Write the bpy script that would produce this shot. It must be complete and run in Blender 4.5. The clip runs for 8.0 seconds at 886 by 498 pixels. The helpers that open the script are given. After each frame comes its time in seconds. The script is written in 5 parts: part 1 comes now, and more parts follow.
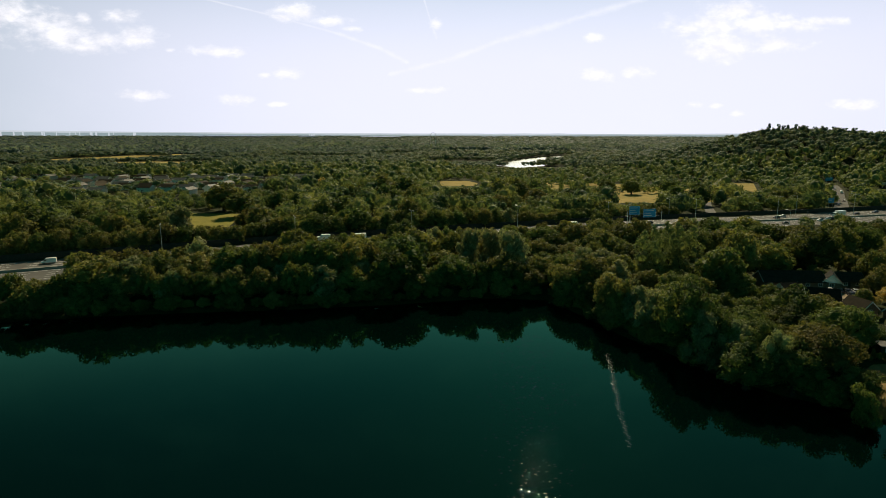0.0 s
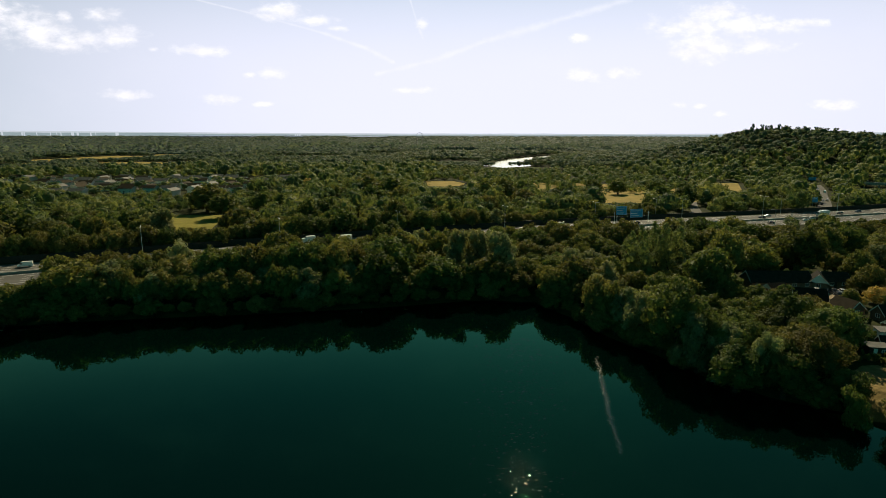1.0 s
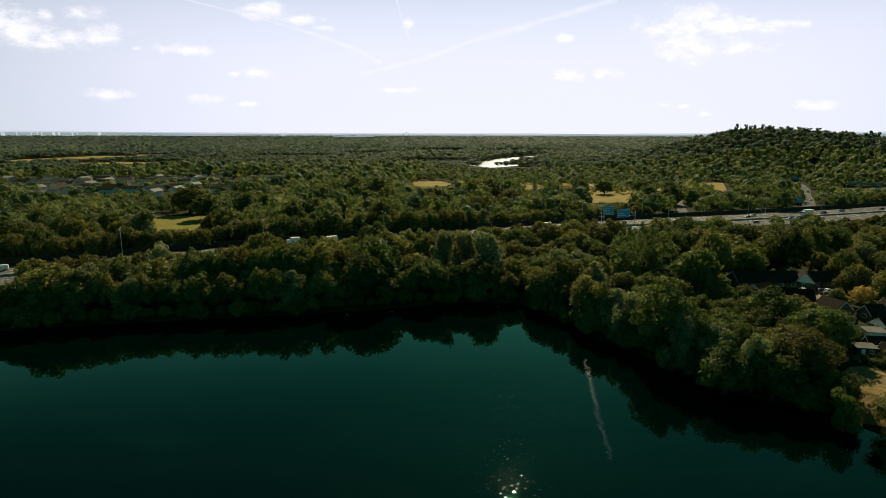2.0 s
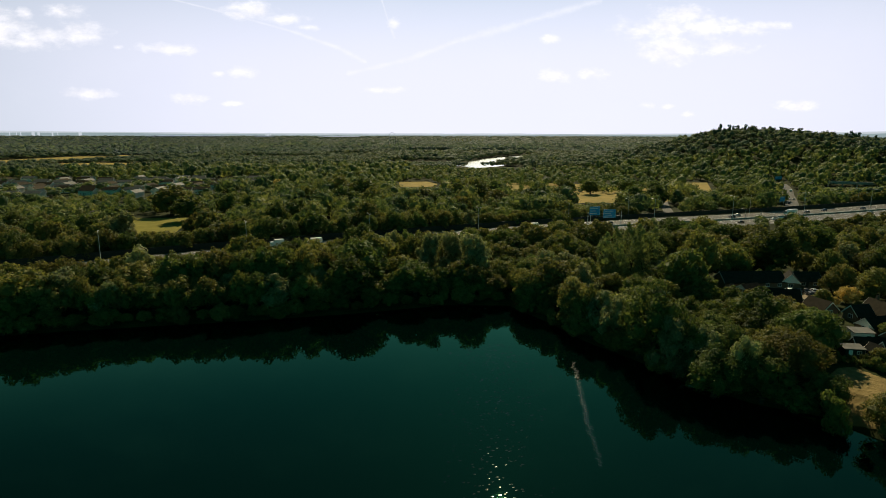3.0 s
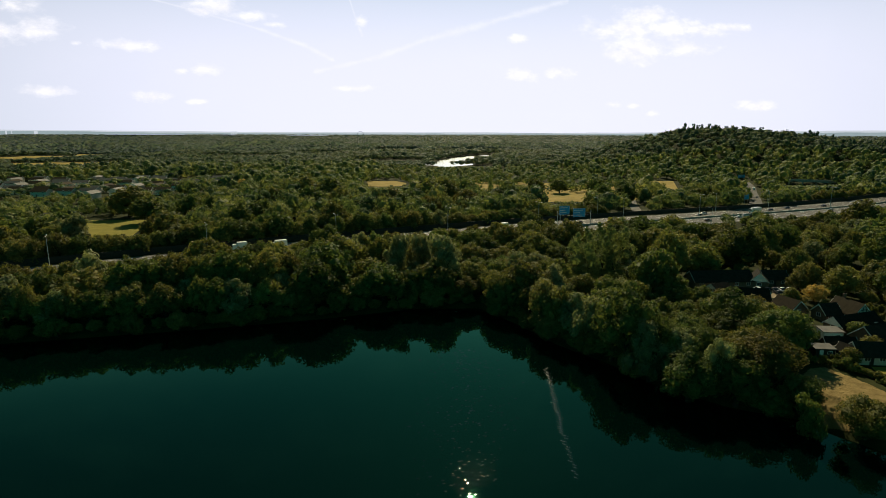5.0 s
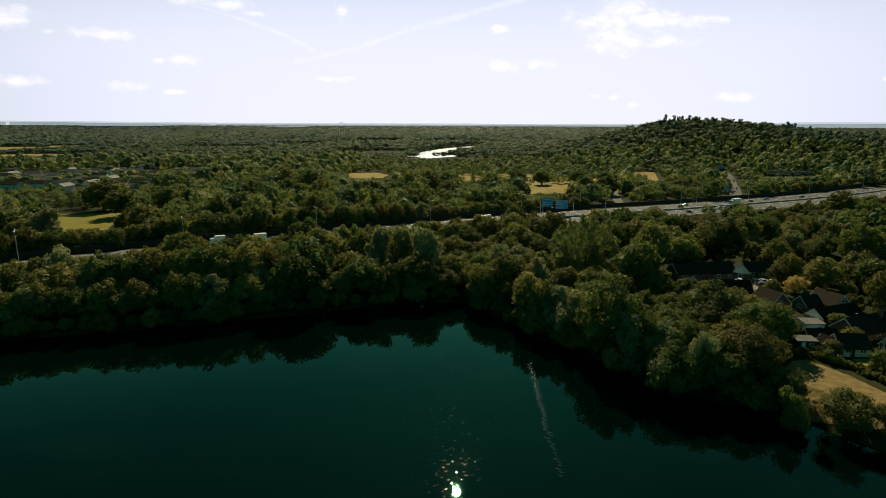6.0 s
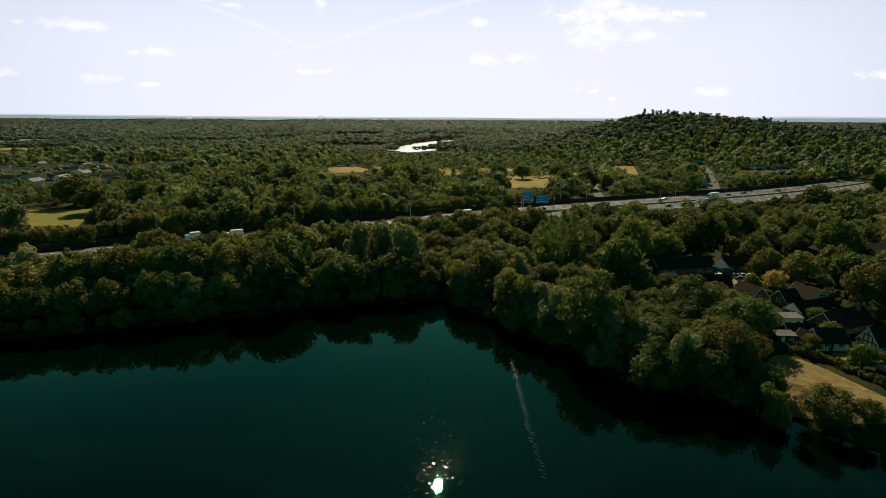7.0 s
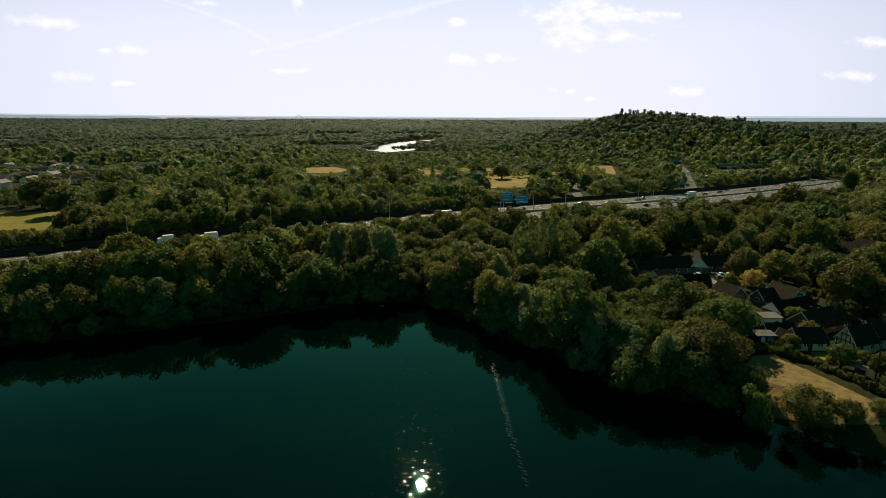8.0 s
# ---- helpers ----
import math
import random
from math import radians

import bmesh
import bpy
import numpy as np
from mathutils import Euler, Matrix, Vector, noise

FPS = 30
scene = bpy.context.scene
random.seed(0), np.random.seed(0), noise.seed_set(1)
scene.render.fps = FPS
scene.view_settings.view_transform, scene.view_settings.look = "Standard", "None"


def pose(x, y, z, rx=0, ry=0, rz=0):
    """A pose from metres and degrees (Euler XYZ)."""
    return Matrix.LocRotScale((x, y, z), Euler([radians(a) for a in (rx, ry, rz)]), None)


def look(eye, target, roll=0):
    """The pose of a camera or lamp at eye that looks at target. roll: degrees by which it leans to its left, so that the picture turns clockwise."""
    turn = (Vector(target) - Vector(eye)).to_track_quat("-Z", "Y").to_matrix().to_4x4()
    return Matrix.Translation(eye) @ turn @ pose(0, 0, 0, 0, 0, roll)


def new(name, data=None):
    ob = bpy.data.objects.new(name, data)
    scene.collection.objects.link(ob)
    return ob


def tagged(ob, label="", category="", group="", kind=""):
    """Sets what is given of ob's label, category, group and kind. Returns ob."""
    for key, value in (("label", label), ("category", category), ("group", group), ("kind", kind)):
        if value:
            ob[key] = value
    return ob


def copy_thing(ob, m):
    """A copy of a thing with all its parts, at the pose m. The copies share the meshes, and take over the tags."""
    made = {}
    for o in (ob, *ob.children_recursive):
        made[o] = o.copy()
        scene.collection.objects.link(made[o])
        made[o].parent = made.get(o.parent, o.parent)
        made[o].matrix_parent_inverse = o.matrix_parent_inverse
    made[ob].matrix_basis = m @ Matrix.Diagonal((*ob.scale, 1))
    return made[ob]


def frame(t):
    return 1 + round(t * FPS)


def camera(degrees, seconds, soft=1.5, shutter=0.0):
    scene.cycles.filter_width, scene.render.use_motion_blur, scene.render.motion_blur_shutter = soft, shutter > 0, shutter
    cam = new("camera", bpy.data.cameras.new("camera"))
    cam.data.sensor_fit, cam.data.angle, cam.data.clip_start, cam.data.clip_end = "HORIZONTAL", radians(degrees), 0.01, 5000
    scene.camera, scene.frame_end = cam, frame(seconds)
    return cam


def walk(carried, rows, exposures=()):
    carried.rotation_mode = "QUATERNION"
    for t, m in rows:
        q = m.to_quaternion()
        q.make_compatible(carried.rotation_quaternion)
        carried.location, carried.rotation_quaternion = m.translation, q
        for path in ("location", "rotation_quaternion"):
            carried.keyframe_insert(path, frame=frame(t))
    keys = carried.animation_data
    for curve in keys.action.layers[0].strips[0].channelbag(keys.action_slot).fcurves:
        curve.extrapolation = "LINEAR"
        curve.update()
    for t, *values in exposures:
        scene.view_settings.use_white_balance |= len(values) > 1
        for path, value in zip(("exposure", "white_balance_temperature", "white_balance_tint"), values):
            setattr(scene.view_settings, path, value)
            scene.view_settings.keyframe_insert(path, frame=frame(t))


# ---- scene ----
cam = camera(74.1, 8.0, soft=0.5)
PATH = [
    (0, (-10.797, -6.669, 53.914), (-10.685, -4.71, 53.53), 0.1),
    (0.5, (-10.651, -5.354, 53.929), (-10.518, -3.396, 53.545), 0.1),
    (1, (-10.53, -3.969, 53.971), (-10.374, -2.012, 53.587), 0.1),
    (1.5, (-10.297, -2.674, 54.0), (-10.12, -0.72, 53.616), 0.1),
    (3, (-9.689, 1.225, 54.115), (-9.444, 3.172, 53.731), 0.1),
    (3.5, (-9.407, 2.512, 54.096), (-9.14, 4.456, 53.713), 0.1),
    (4, (-9.071, 3.769, 54.13), (-8.779, 5.711, 53.746), 0.1),
    (4.5, (-8.775, 5.06, 54.127), (-8.457, 6.997, 53.743), 0.1),
    (6, (-7.877, 9.043, 54.219), (-7.475, 10.958, 53.803), 0.2),
    (6.5, (-7.504, 10.206, 54.344), (-7.073, 12.11, 53.908), 0.2),
    (7, (-7.129, 11.503, 54.389), (-6.665, 13.399, 53.953), 0.3),
    (7.5, (-6.762, 12.774, 54.444), (-6.264, 14.662, 54.008), 0.3),
    (8, (-6.356, 14.032, 54.564), (-5.826, 15.91, 54.127), 0.3),
]
walk(cam, [(t, look(e, g, r)) for t, e, g, r in PATH], ((0.0, 0.1, 6500, 4), (8.0, 0.1, 6500, 4)))

# ---- world, sun, exposure ----
SUN_EL, SUN_AZ = radians(34.5), radians(13.4)

CLOUDS = ((0.531, 0.199, 0.048, 0.019), (0.506, 0.178, 0.073, 0.019), (0.571, 0.179, 0.058, 0.02), (0.639, 0.182, 0.059, 0.012), (0.688, 0.187, 0.044, 0.008),
          (0.521, 0.149, 0.054, 0.021), (0.488, 0.136, 0.027, 0.013), (0.628, 0.15, 0.044, 0.012), (0.466, 0.173, 0.034, 0.009), (-0.614, 0.182, 0.051, 0.025),
          (-0.583, 0.166, 0.051, 0.025), (-0.555, 0.149, 0.043, 0.019), (-0.474, 0.144, 0.061, 0.015), (-0.434, 0.15, 0.03, 0.015), (-0.509, 0.133, 0.043, 0.01),
          (-0.457, 0.18, 0.03, 0.01), (-0.504, 0.177, 0.012, 0.007), (-0.177, 0.19, 0.037, 0.014), (-0.119, 0.177, 0.034, 0.008), (-0.199, 0.183, 0.018, 0.007),
          (-0.313, 0.129, 0.044, 0.008), (-0.379, 0.13, 0.009, 0.004), (-0.199, 0.096, 0.024, 0.009), (-0.231, 0.093, 0.013, 0.005), (-0.425, 0.061, 0.034, 0.007),
          (-0.274, 0.055, 0.029, 0.008), (-0.215, 0.048, 0.018, 0.004), (0.03, 0.071, 0.033, 0.005), (0.319, 0.098, 0.027, 0.01), (0.376, 0.103, 0.027, 0.008),
          (0.309, 0.157, 0.017, 0.007), (0.483, 0.05, 0.016, 0.005), (0.521, 0.048, 0.01, 0.004), (0.562, 0.034, 0.014, 0.005), (0.761, 0.051, 0.039, 0.008),
          (0.044, 0.175, 0.011, 0.008), (1.174, 0.09, 0.065, 0.01), (1.213, 0.158, 0.054, 0.009), (-0.09, 0.166, 0.016, 0.005))
TRAILS = ((-0.329, 0.21, -0.226, 0.187, 0.0024), (-0.226, 0.187, -0.111, 0.158, 0.0034), (-0.111, 0.158, -0.048, 0.137, 0.0048), (-0.048, 0.137, -0.002, 0.115, 0.0058),
          (0.391, 0.22, 0.256, 0.18, 0.0077), (0.256, 0.18, 0.145, 0.148, 0.0087), (0.145, 0.148, 0.071, 0.121, 0.0067), (0.071, 0.121, -0.03, 0.096, 0.0058),
          (0.025, 0.215, 0.037, 0.177, 0.0029), (0.037, 0.177, 0.046, 0.153, 0.0039))


class Graph:
    """Short forms for building a node tree."""

    def __init__(self, tree):
        self.tree = tree
        tree.nodes.clear()

    def add(self, kind, **values):
        node = self.tree.nodes.new(kind)
        for key, value in values.items():
            setattr(node, key, value)
        return node

    def link(self, a, b):
        self.tree.links.new(a, b)

    def put(self, socket, value):
        if isinstance(value, (int, float, tuple)):
            socket.default_value = value
        else:
            self.link(value, socket)

    def math(self, op, a, b=0.0, clamp=False):
        node = self.add("ShaderNodeMath", operation=op, use_clamp=clamp)
        self.put(node.inputs[0], a)
        self.put(node.inputs[1], b)
        return node.outputs[0]

    def mix(self, fac, a, b, blend="MIX"):
        node = self.add("ShaderNodeMix", data_type="RGBA", blend_type=blend)
        self.put(node.inputs[0], fac)
        self.put(node.inputs[6], a)
        self.put(node.inputs[7], b)
        return node.outputs[2]

    def noise(self, vector, scale, detail=3.0, rough=0.55):
        node = self.add("ShaderNodeTexNoise")
        node.inputs["Scale"].default_value = scale
        node.inputs["Detail"].default_value = detail
        node.inputs["Roughness"].default_value = rough
        if vector is not None:
            self.link(vector, node.inputs["Vector"])
        return node.outputs["Fac"]

    def band(self, value, low, high):
        node = self.add("ShaderNodeMapRange", interpolation_type="SMOOTHSTEP")
        self.link(value, node.inputs[0])
        node.inputs[1].default_value, node.inputs[2].default_value = low, high
        return node.outputs[0]


def make_world():
    world = bpy.data.worlds.new("day_sky")
    scene.world = world
    world.use_nodes = True
    g = Graph(world.node_tree)
    sky = g.add("ShaderNodeTexSky", sky_type="NISHITA", sun_disc=False)
    sky.sun_elevation, sky.sun_rotation = SUN_EL, SUN_AZ
    sky.altitude, sky.air_density, sky.dust_density, sky.ozone_density = 60, 0.8, 0.15, 1.0
    way = g.add("ShaderNodeTexCoord").outputs["Generated"]
    split = g.add("ShaderNodeSeparateXYZ")
    g.link(way, split.inputs[0])
    x, y, z = split.outputs
    ahead = g.math("MAXIMUM", y, 0.05)
    u, v = g.math("DIVIDE", x, ahead), g.math("DIVIDE", z, ahead)
    plane = g.add("ShaderNodeCombineXYZ")
    g.link(u, plane.inputs[0])
    g.link(g.math("MULTIPLY", v, 1.7), plane.inputs[1])
    rough = g.noise(plane.outputs[0], 16.0, 6.0, 0.6)
    fine = g.noise(plane.outputs[0], 48.0, 4.0, 0.6)
    edge = g.math("ADD", g.math("MULTIPLY", g.math("SUBTRACT", rough, 0.5), 2.2),
                  g.math("MULTIPLY", g.math("SUBTRACT", fine, 0.5), 1.3))
    total = None
    for u0, v0, a, b in CLOUDS:
        du = g.math("DIVIDE", g.math("SUBTRACT", u, u0), a * 1.3)
        dv = g.math("DIVIDE", g.math("SUBTRACT", v, v0), b * 1.3)
        far = g.math("ADD", g.math("MULTIPLY", du, du), g.math("MULTIPLY", dv, dv))
        lump = g.math("SUBTRACT", 1.0, g.math("SQRT", far))
        total = lump if total is None else g.math("MAXIMUM", total, lump)
    cloud = g.band(g.math("ADD", total, edge), -0.1, 1.2)
    trail = None
    for ua, va, ub, vb, w in TRAILS:
        lx, ly = ub - ua, vb - va
        size = math.hypot(lx, ly)
        lx, ly = lx / size, ly / size
        pu, pv = g.math("SUBTRACT", u, ua), g.math("SUBTRACT", v, va)
        along = g.math("ADD", g.math("MULTIPLY", pu, lx), g.math("MULTIPLY", pv, ly))
        off = g.math("ABSOLUTE", g.math("SUBTRACT", g.math("MULTIPLY", pu, ly), g.math("MULTIPLY", pv, lx)))
        over = g.math("MAXIMUM", g.math("SUBTRACT", g.math("ABSOLUTE", g.math("SUBTRACT", along, size / 2)), size / 2), 0.0)
        lump = g.math("SUBTRACT", 1.0, g.math("DIVIDE", g.math("ADD", off, over), w))
        trail = lump if trail is None else g.math("MAXIMUM", trail, lump)
    trail = g.band(g.math("ADD", trail, g.math("MULTIPLY", edge, 0.7)), 0.0, 1.3)
    veil = g.math("MULTIPLY", g.band(g.noise(plane.outputs[0], 4.0, 5.0, 0.6), 0.45, 0.8), 0.06)
    front = g.band(y, 0.05, 0.25)
    cover = g.math("MAXIMUM", g.math("MULTIPLY", cloud, 0.85), g.math("MAXIMUM", g.math("MULTIPLY", trail, 0.3), veil))
    cover = g.math("MULTIPLY", cover, front)
    shade = g.math("ADD", 0.8, g.math("MULTIPLY", g.noise(plane.outputs[0], 24.0, 4.0, 0.6), 0.5))
    white = g.add("ShaderNodeCombineXYZ")
    for k in range(3):
        g.link(g.math("MULTIPLY", shade, (11.0, 10.4, 11.2)[k]), white.inputs[k])
    # summer haze, thickest at the horizon
    haze = g.add("ShaderNodeMapRange", interpolation_type="SMOOTHERSTEP")
    g.link(z, haze.inputs[0])
    for k, value in ((1, 0.06), (2, 0.46), (3, 0.97), (4, 0.0)):
        haze.inputs[k].default_value = value
    toward = g.math("ADD", g.math("MULTIPLY", x, math.sin(SUN_AZ)), g.math("MULTIPLY", y, math.cos(SUN_AZ)))
    glare = g.band(toward, 0.18, 1.0)
    mist = g.mix(glare, (0.5, 2.1, 2.0, 1), (9.7, 9.4, 11.5, 1))
    clear = g.mix(1.0, sky.outputs[0], g.mix(glare, (0.05, 0.12, 0.105, 1), (0.38, 0.65, 0.61, 1)), "MULTIPLY")
    tint = g.mix(haze.outputs[0], clear, mist)
    # unseen sky opposite the sun, tinted blue-green to fill the shaded sides
    tint = g.mix(g.band(g.math("MULTIPLY", toward, -1.0), 0.0, 0.75), tint, (0.2, 1.8, 1.8, 1))
    back = g.add("ShaderNodeBackground")
    g.link(g.mix(cover, tint, white.outputs[0]), back.inputs["Color"])
    back.inputs["Strength"].default_value = 0.09
    out = g.add("ShaderNodeOutputWorld")
    g.link(back.outputs[0], out.inputs["Surface"])


make_world()
sun_way = Vector((math.cos(SUN_EL) * math.sin(SUN_AZ), math.cos(SUN_EL) * math.cos(SUN_AZ), math.sin(SUN_EL)))
sun = new("sun", bpy.data.lights.new("sun", "SUN"))
sun.data.energy, sun.data.angle, sun.data.color = 5.0, radians(0.53), (1.0, 0.84, 0.57)
sun.matrix_world = look(sun_way * 900, (0, 0, 0))


# ---- materials ----
def material(name):
    mat = bpy.data.materials.new(name)
    mat.use_nodes = True
    g = Graph(mat.node_tree)
    shader = g.add("ShaderNodeBsdfPrincipled")
    out = g.add("ShaderNodeOutputMaterial")
    g.link(shader.outputs[0], out.inputs["Surface"])
    return mat, g, shader, out


def surface(name, low, high, scale=1.0, rough=0.7, metal=0.0, bump=0.3, spec=0.4, grain=8.0, random_tint=0.0):
    """Two tones over two sizes of noise, with relief."""
    mat, g, shader, out = material(name)
    where = g.add("ShaderNodeNewGeometry").outputs["Position"]
    broad, small = g.noise(where, scale, 4.0), g.noise(where, scale * grain, 3.0)
    fac = g.math("ADD", g.math("MULTIPLY", g.band(broad, 0.3, 0.7), 0.6), g.math("MULTIPLY", small, 0.4))
    col = g.mix(fac, (*low, 1), (*high, 1))
    if random_tint:
        rnd = g.add("ShaderNodeObjectInfo").outputs["Random"]
        hsv = g.add("ShaderNodeHueSaturation")
        g.link(g.math("ADD", 1 - random_tint, g.math("MULTIPLY", rnd, 2 * random_tint)), hsv.inputs["Value"])
        g.link(col, hsv.inputs["Color"])
        col = hsv.outputs[0]
    g.link(col, shader.inputs["Base Color"])
    shader.inputs["Roughness"].default_value = rough
    shader.inputs["Metallic"].default_value = metal
    shader.inputs["Specular IOR Level"].default_value = spec
    if bump:
        node = g.add("ShaderNodeBump")
        node.inputs["Strength"].default_value = bump
        node.inputs["Distance"].default_value = 0.2 / scale / grain
        g.link(small, node.inputs["Height"])
        g.link(node.outputs[0], shader.inputs["Normal"])
    return mat


def foliage(name, low, high, glow=0.36, per_island=False, lumps=0.0):
    mat, g, shader, out = material(name)
    geo = g.add("ShaderNodeNewGeometry")
    broad, small = g.noise(geo.outputs["Position"], 0.16, 3.0), g.noise(geo.outputs["Position"], 1.5, 3.0)
    rnd = geo.outputs["Random Per Island"]
    fac = g.math("ADD", g.math("MULTIPLY", g.band(broad, 0.3, 0.7), 0.35),
                 g.math("ADD", g.math("MULTIPLY", small, 0.15), g.math("MULTIPLY", rnd, 0.5)))
    col = g.mix(fac, (low[0] * 0.80, low[1] * 0.88, low[2] * 1.25, 1), (high[0] * 1.42, high[1] * 1.28, high[2] * 1.3, 1))
    if not per_island:
        own = g.add("ShaderNodeObjectInfo").outputs["Random"]
        hsv = g.add("ShaderNodeHueSaturation")
        g.link(g.math("ADD", 0.480, g.math("MULTIPLY", g.math("FRACT", g.math("MULTIPLY", own, 7.3)), 0.034)), hsv.inputs["Hue"])
        g.link(g.math("ADD", 0.72, g.math("MULTIPLY", own, 0.56)), hsv.inputs["Value"])
        g.link(col, hsv.inputs["Color"])
        col = hsv.outputs[0]
    g.link(col, shader.inputs["Base Color"])
    shader.inputs["Roughness"].default_value = 0.7
    shader.inputs["Specular IOR Level"].default_value = 0.08
    if lumps:
        height = g.math("ADD", g.noise(geo.outputs["Position"], 0.7, 3.0, 0.65), g.math("MULTIPLY", small, 0.4))
        node = g.add("ShaderNodeBump")
        node.inputs["Strength"].default_value = 1.0
        node.inputs["Distance"].default_value = lumps
        g.link(height, node.inputs["Height"])
        g.link(node.outputs[0], shader.inputs["Normal"])
    through_leaf = g.add("ShaderNodeBsdfTranslucent")
    g.link(g.mix(1.0, col, (1.2, 1.2, 0.68, 1), "MULTIPLY"), through_leaf.inputs["Color"])
    blend = g.add("ShaderNodeMixShader")
    blend.inputs[0].default_value = glow
    g.link(shader.outputs[0], blend.inputs[1])
    g.link(through_leaf.outputs[0], blend.inputs[2])
    g.link(blend.outputs[0], out.inputs["Surface"])
    return mat


def water_material(name, ripple, rough, ior, sheen=(0.23, 0.86, 0.50)):
    """Dark murky water under a mirror whose strength follows the angle."""
    mat, g, shader, out = material(name)
    where = g.add("ShaderNodeNewGeometry").outputs["Position"]
    murk = g.noise(where, 0.02, 3.0)
    body = g.add("ShaderNodeBsdfDiffuse")
    g.link(g.mix(murk, (0.0003, 0.0029, 0.0022, 1), (0.0004, 0.0041, 0.0031, 1)), body.inputs["Color"])
    mirror = g.add("ShaderNodeBsdfGlossy")
    mirror.inputs["Color"].default_value = (*sheen, 1)
    mirror.inputs["Roughness"].default_value = rough
    bend = g.add("ShaderNodeFresnel")
    bend.inputs["IOR"].default_value = ior
    if ripple:
        h = g.math("ADD", g.math("MULTIPLY", g.noise(where, 1.1, 2.0), ripple), g.math("MULTIPLY", g.noise(where, 0.25, 2.0), ripple * 1.2))
        node = g.add("ShaderNodeBump")
        node.inputs["Strength"].default_value = 1.0
        node.inputs["Distance"].default_value = 1.0
        g.link(h, node.inputs["Height"])
        g.link(node.outputs[0], mirror.inputs["Normal"])
        g.link(node.outputs[0], bend.inputs["Normal"])
    blend = g.add("ShaderNodeMixShader")
    g.link(bend.outputs[0], blend.inputs[0])
    g.link(body.outputs[0], blend.inputs[1])
    g.link(mirror.outputs[0], blend.inputs[2])
    g.link(blend.outputs[0], out.inputs["Surface"])
    return mat


def plain(name, colour, rough=0.5, metal=0.0):
    mat, g, shader, out = material(name)
    where = g.add("ShaderNodeNewGeometry").outputs["Position"]
    dirt = g.noise(where, 3.0, 4.0)
    g.link(g.mix(dirt, tuple(c * 0.8 for c in colour) + (1,), tuple(min(1, c * 1.15) for c in colour) + (1,)), shader.inputs["Base Color"])
    shader.inputs["Roughness"].default_value = rough
    shader.inputs["Metallic"].default_value = metal
    return mat


OAK = foliage("leaves_dark_green", (0.042, 0.068, 0.017), (0.116, 0.145, 0.042))
OLIVE = foliage("leaves_olive", (0.066, 0.082, 0.022), (0.172, 0.170, 0.050))
SILVER = foliage("leaves_grey_green", (0.090, 0.112, 0.050), (0.225, 0.245, 0.115))
POPLAR = foliage("leaves_poplar", (0.068, 0.099, 0.030), (0.179, 0.208, 0.077))
GOLD = foliage("leaves_golden", (0.26, 0.215, 0.055), (0.42, 0.36, 0.11))
PINE = foliage("needles", (0.031, 0.070, 0.029), (0.071, 0.123, 0.052), 0.1)
WOODS = [foliage("wood_dark", (0.045, 0.078, 0.024), (0.123, 0.162, 0.062), 0.36, True, 0.3),
         foliage("wood_mid", (0.065, 0.099, 0.032), (0.162, 0.197, 0.069), 0.36, True, 0.3),
         foliage("wood_olive", (0.097, 0.125, 0.040), (0.213, 0.232, 0.088), 0.36, True, 0.3),
         foliage("wood_deep", (0.033, 0.063, 0.029), (0.090, 0.129, 0.056), 0.36, True, 0.3)]
# aerial haze painted into the leaf colours: bluer than the near woods
HAZED_HILL_WOODS = [foliage("hill_dark", (0.058, 0.098, 0.060), (0.092, 0.122, 0.078), 0.45, True),
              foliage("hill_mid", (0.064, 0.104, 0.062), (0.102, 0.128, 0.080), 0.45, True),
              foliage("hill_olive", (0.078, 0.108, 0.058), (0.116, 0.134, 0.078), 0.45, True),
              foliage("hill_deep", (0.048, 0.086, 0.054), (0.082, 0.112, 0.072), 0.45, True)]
# farther out, with more of the haze put into the colour
HAZED_DISTANT_WOODS = [foliage("distant_dark", (0.078, 0.118, 0.096), (0.100, 0.134, 0.112), 0.5, True),
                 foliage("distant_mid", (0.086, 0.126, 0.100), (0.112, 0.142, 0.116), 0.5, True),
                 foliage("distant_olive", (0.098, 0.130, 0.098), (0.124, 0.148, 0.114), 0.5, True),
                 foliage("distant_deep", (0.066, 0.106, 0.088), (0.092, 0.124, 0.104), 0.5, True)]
BARK = surface("bark", (0.022, 0.019, 0.014), (0.055, 0.046, 0.035), 2.0, 0.9, bump=0.6, spec=0.04)
SOIL = surface("undergrowth", (0.014, 0.019, 0.006), (0.038, 0.042, 0.013), 0.15, 0.95, bump=0.6, spec=0.04)
HAY = surface("mown_hay", (0.15, 0.108, 0.042), (0.27, 0.195, 0.080), 0.5, 0.9, bump=0.8, spec=0.04)
MEADOW = surface("dry_meadow", (0.20, 0.155, 0.045), (0.34, 0.25, 0.075), 0.06, 0.95, bump=0.5, spec=0.04)
LAWN = surface("lawn", (0.15, 0.14, 0.028), (0.24, 0.205, 0.045), 0.2, 0.95, bump=0.5, spec=0.04)
ASPHALT = surface("asphalt", (0.085, 0.082, 0.076), (0.130, 0.124, 0.114), 0.08, 0.75, bump=0.2, grain=30, spec=0.04)
GRAVEL = surface("gravel_yard", (0.20, 0.15, 0.10), (0.32, 0.25, 0.17), 0.5, 0.9, spec=0.04)
WATER = water_material("lake_water", 0.0035, 0.008, 1.29)
FAR_WATER = water_material("far_water", 0.0, 0.2, 1.36, (0.56, 0.61, 0.68))
CONCRETE = surface("concrete", (0.22, 0.21, 0.19), (0.36, 0.34, 0.31), 0.6, 0.8)
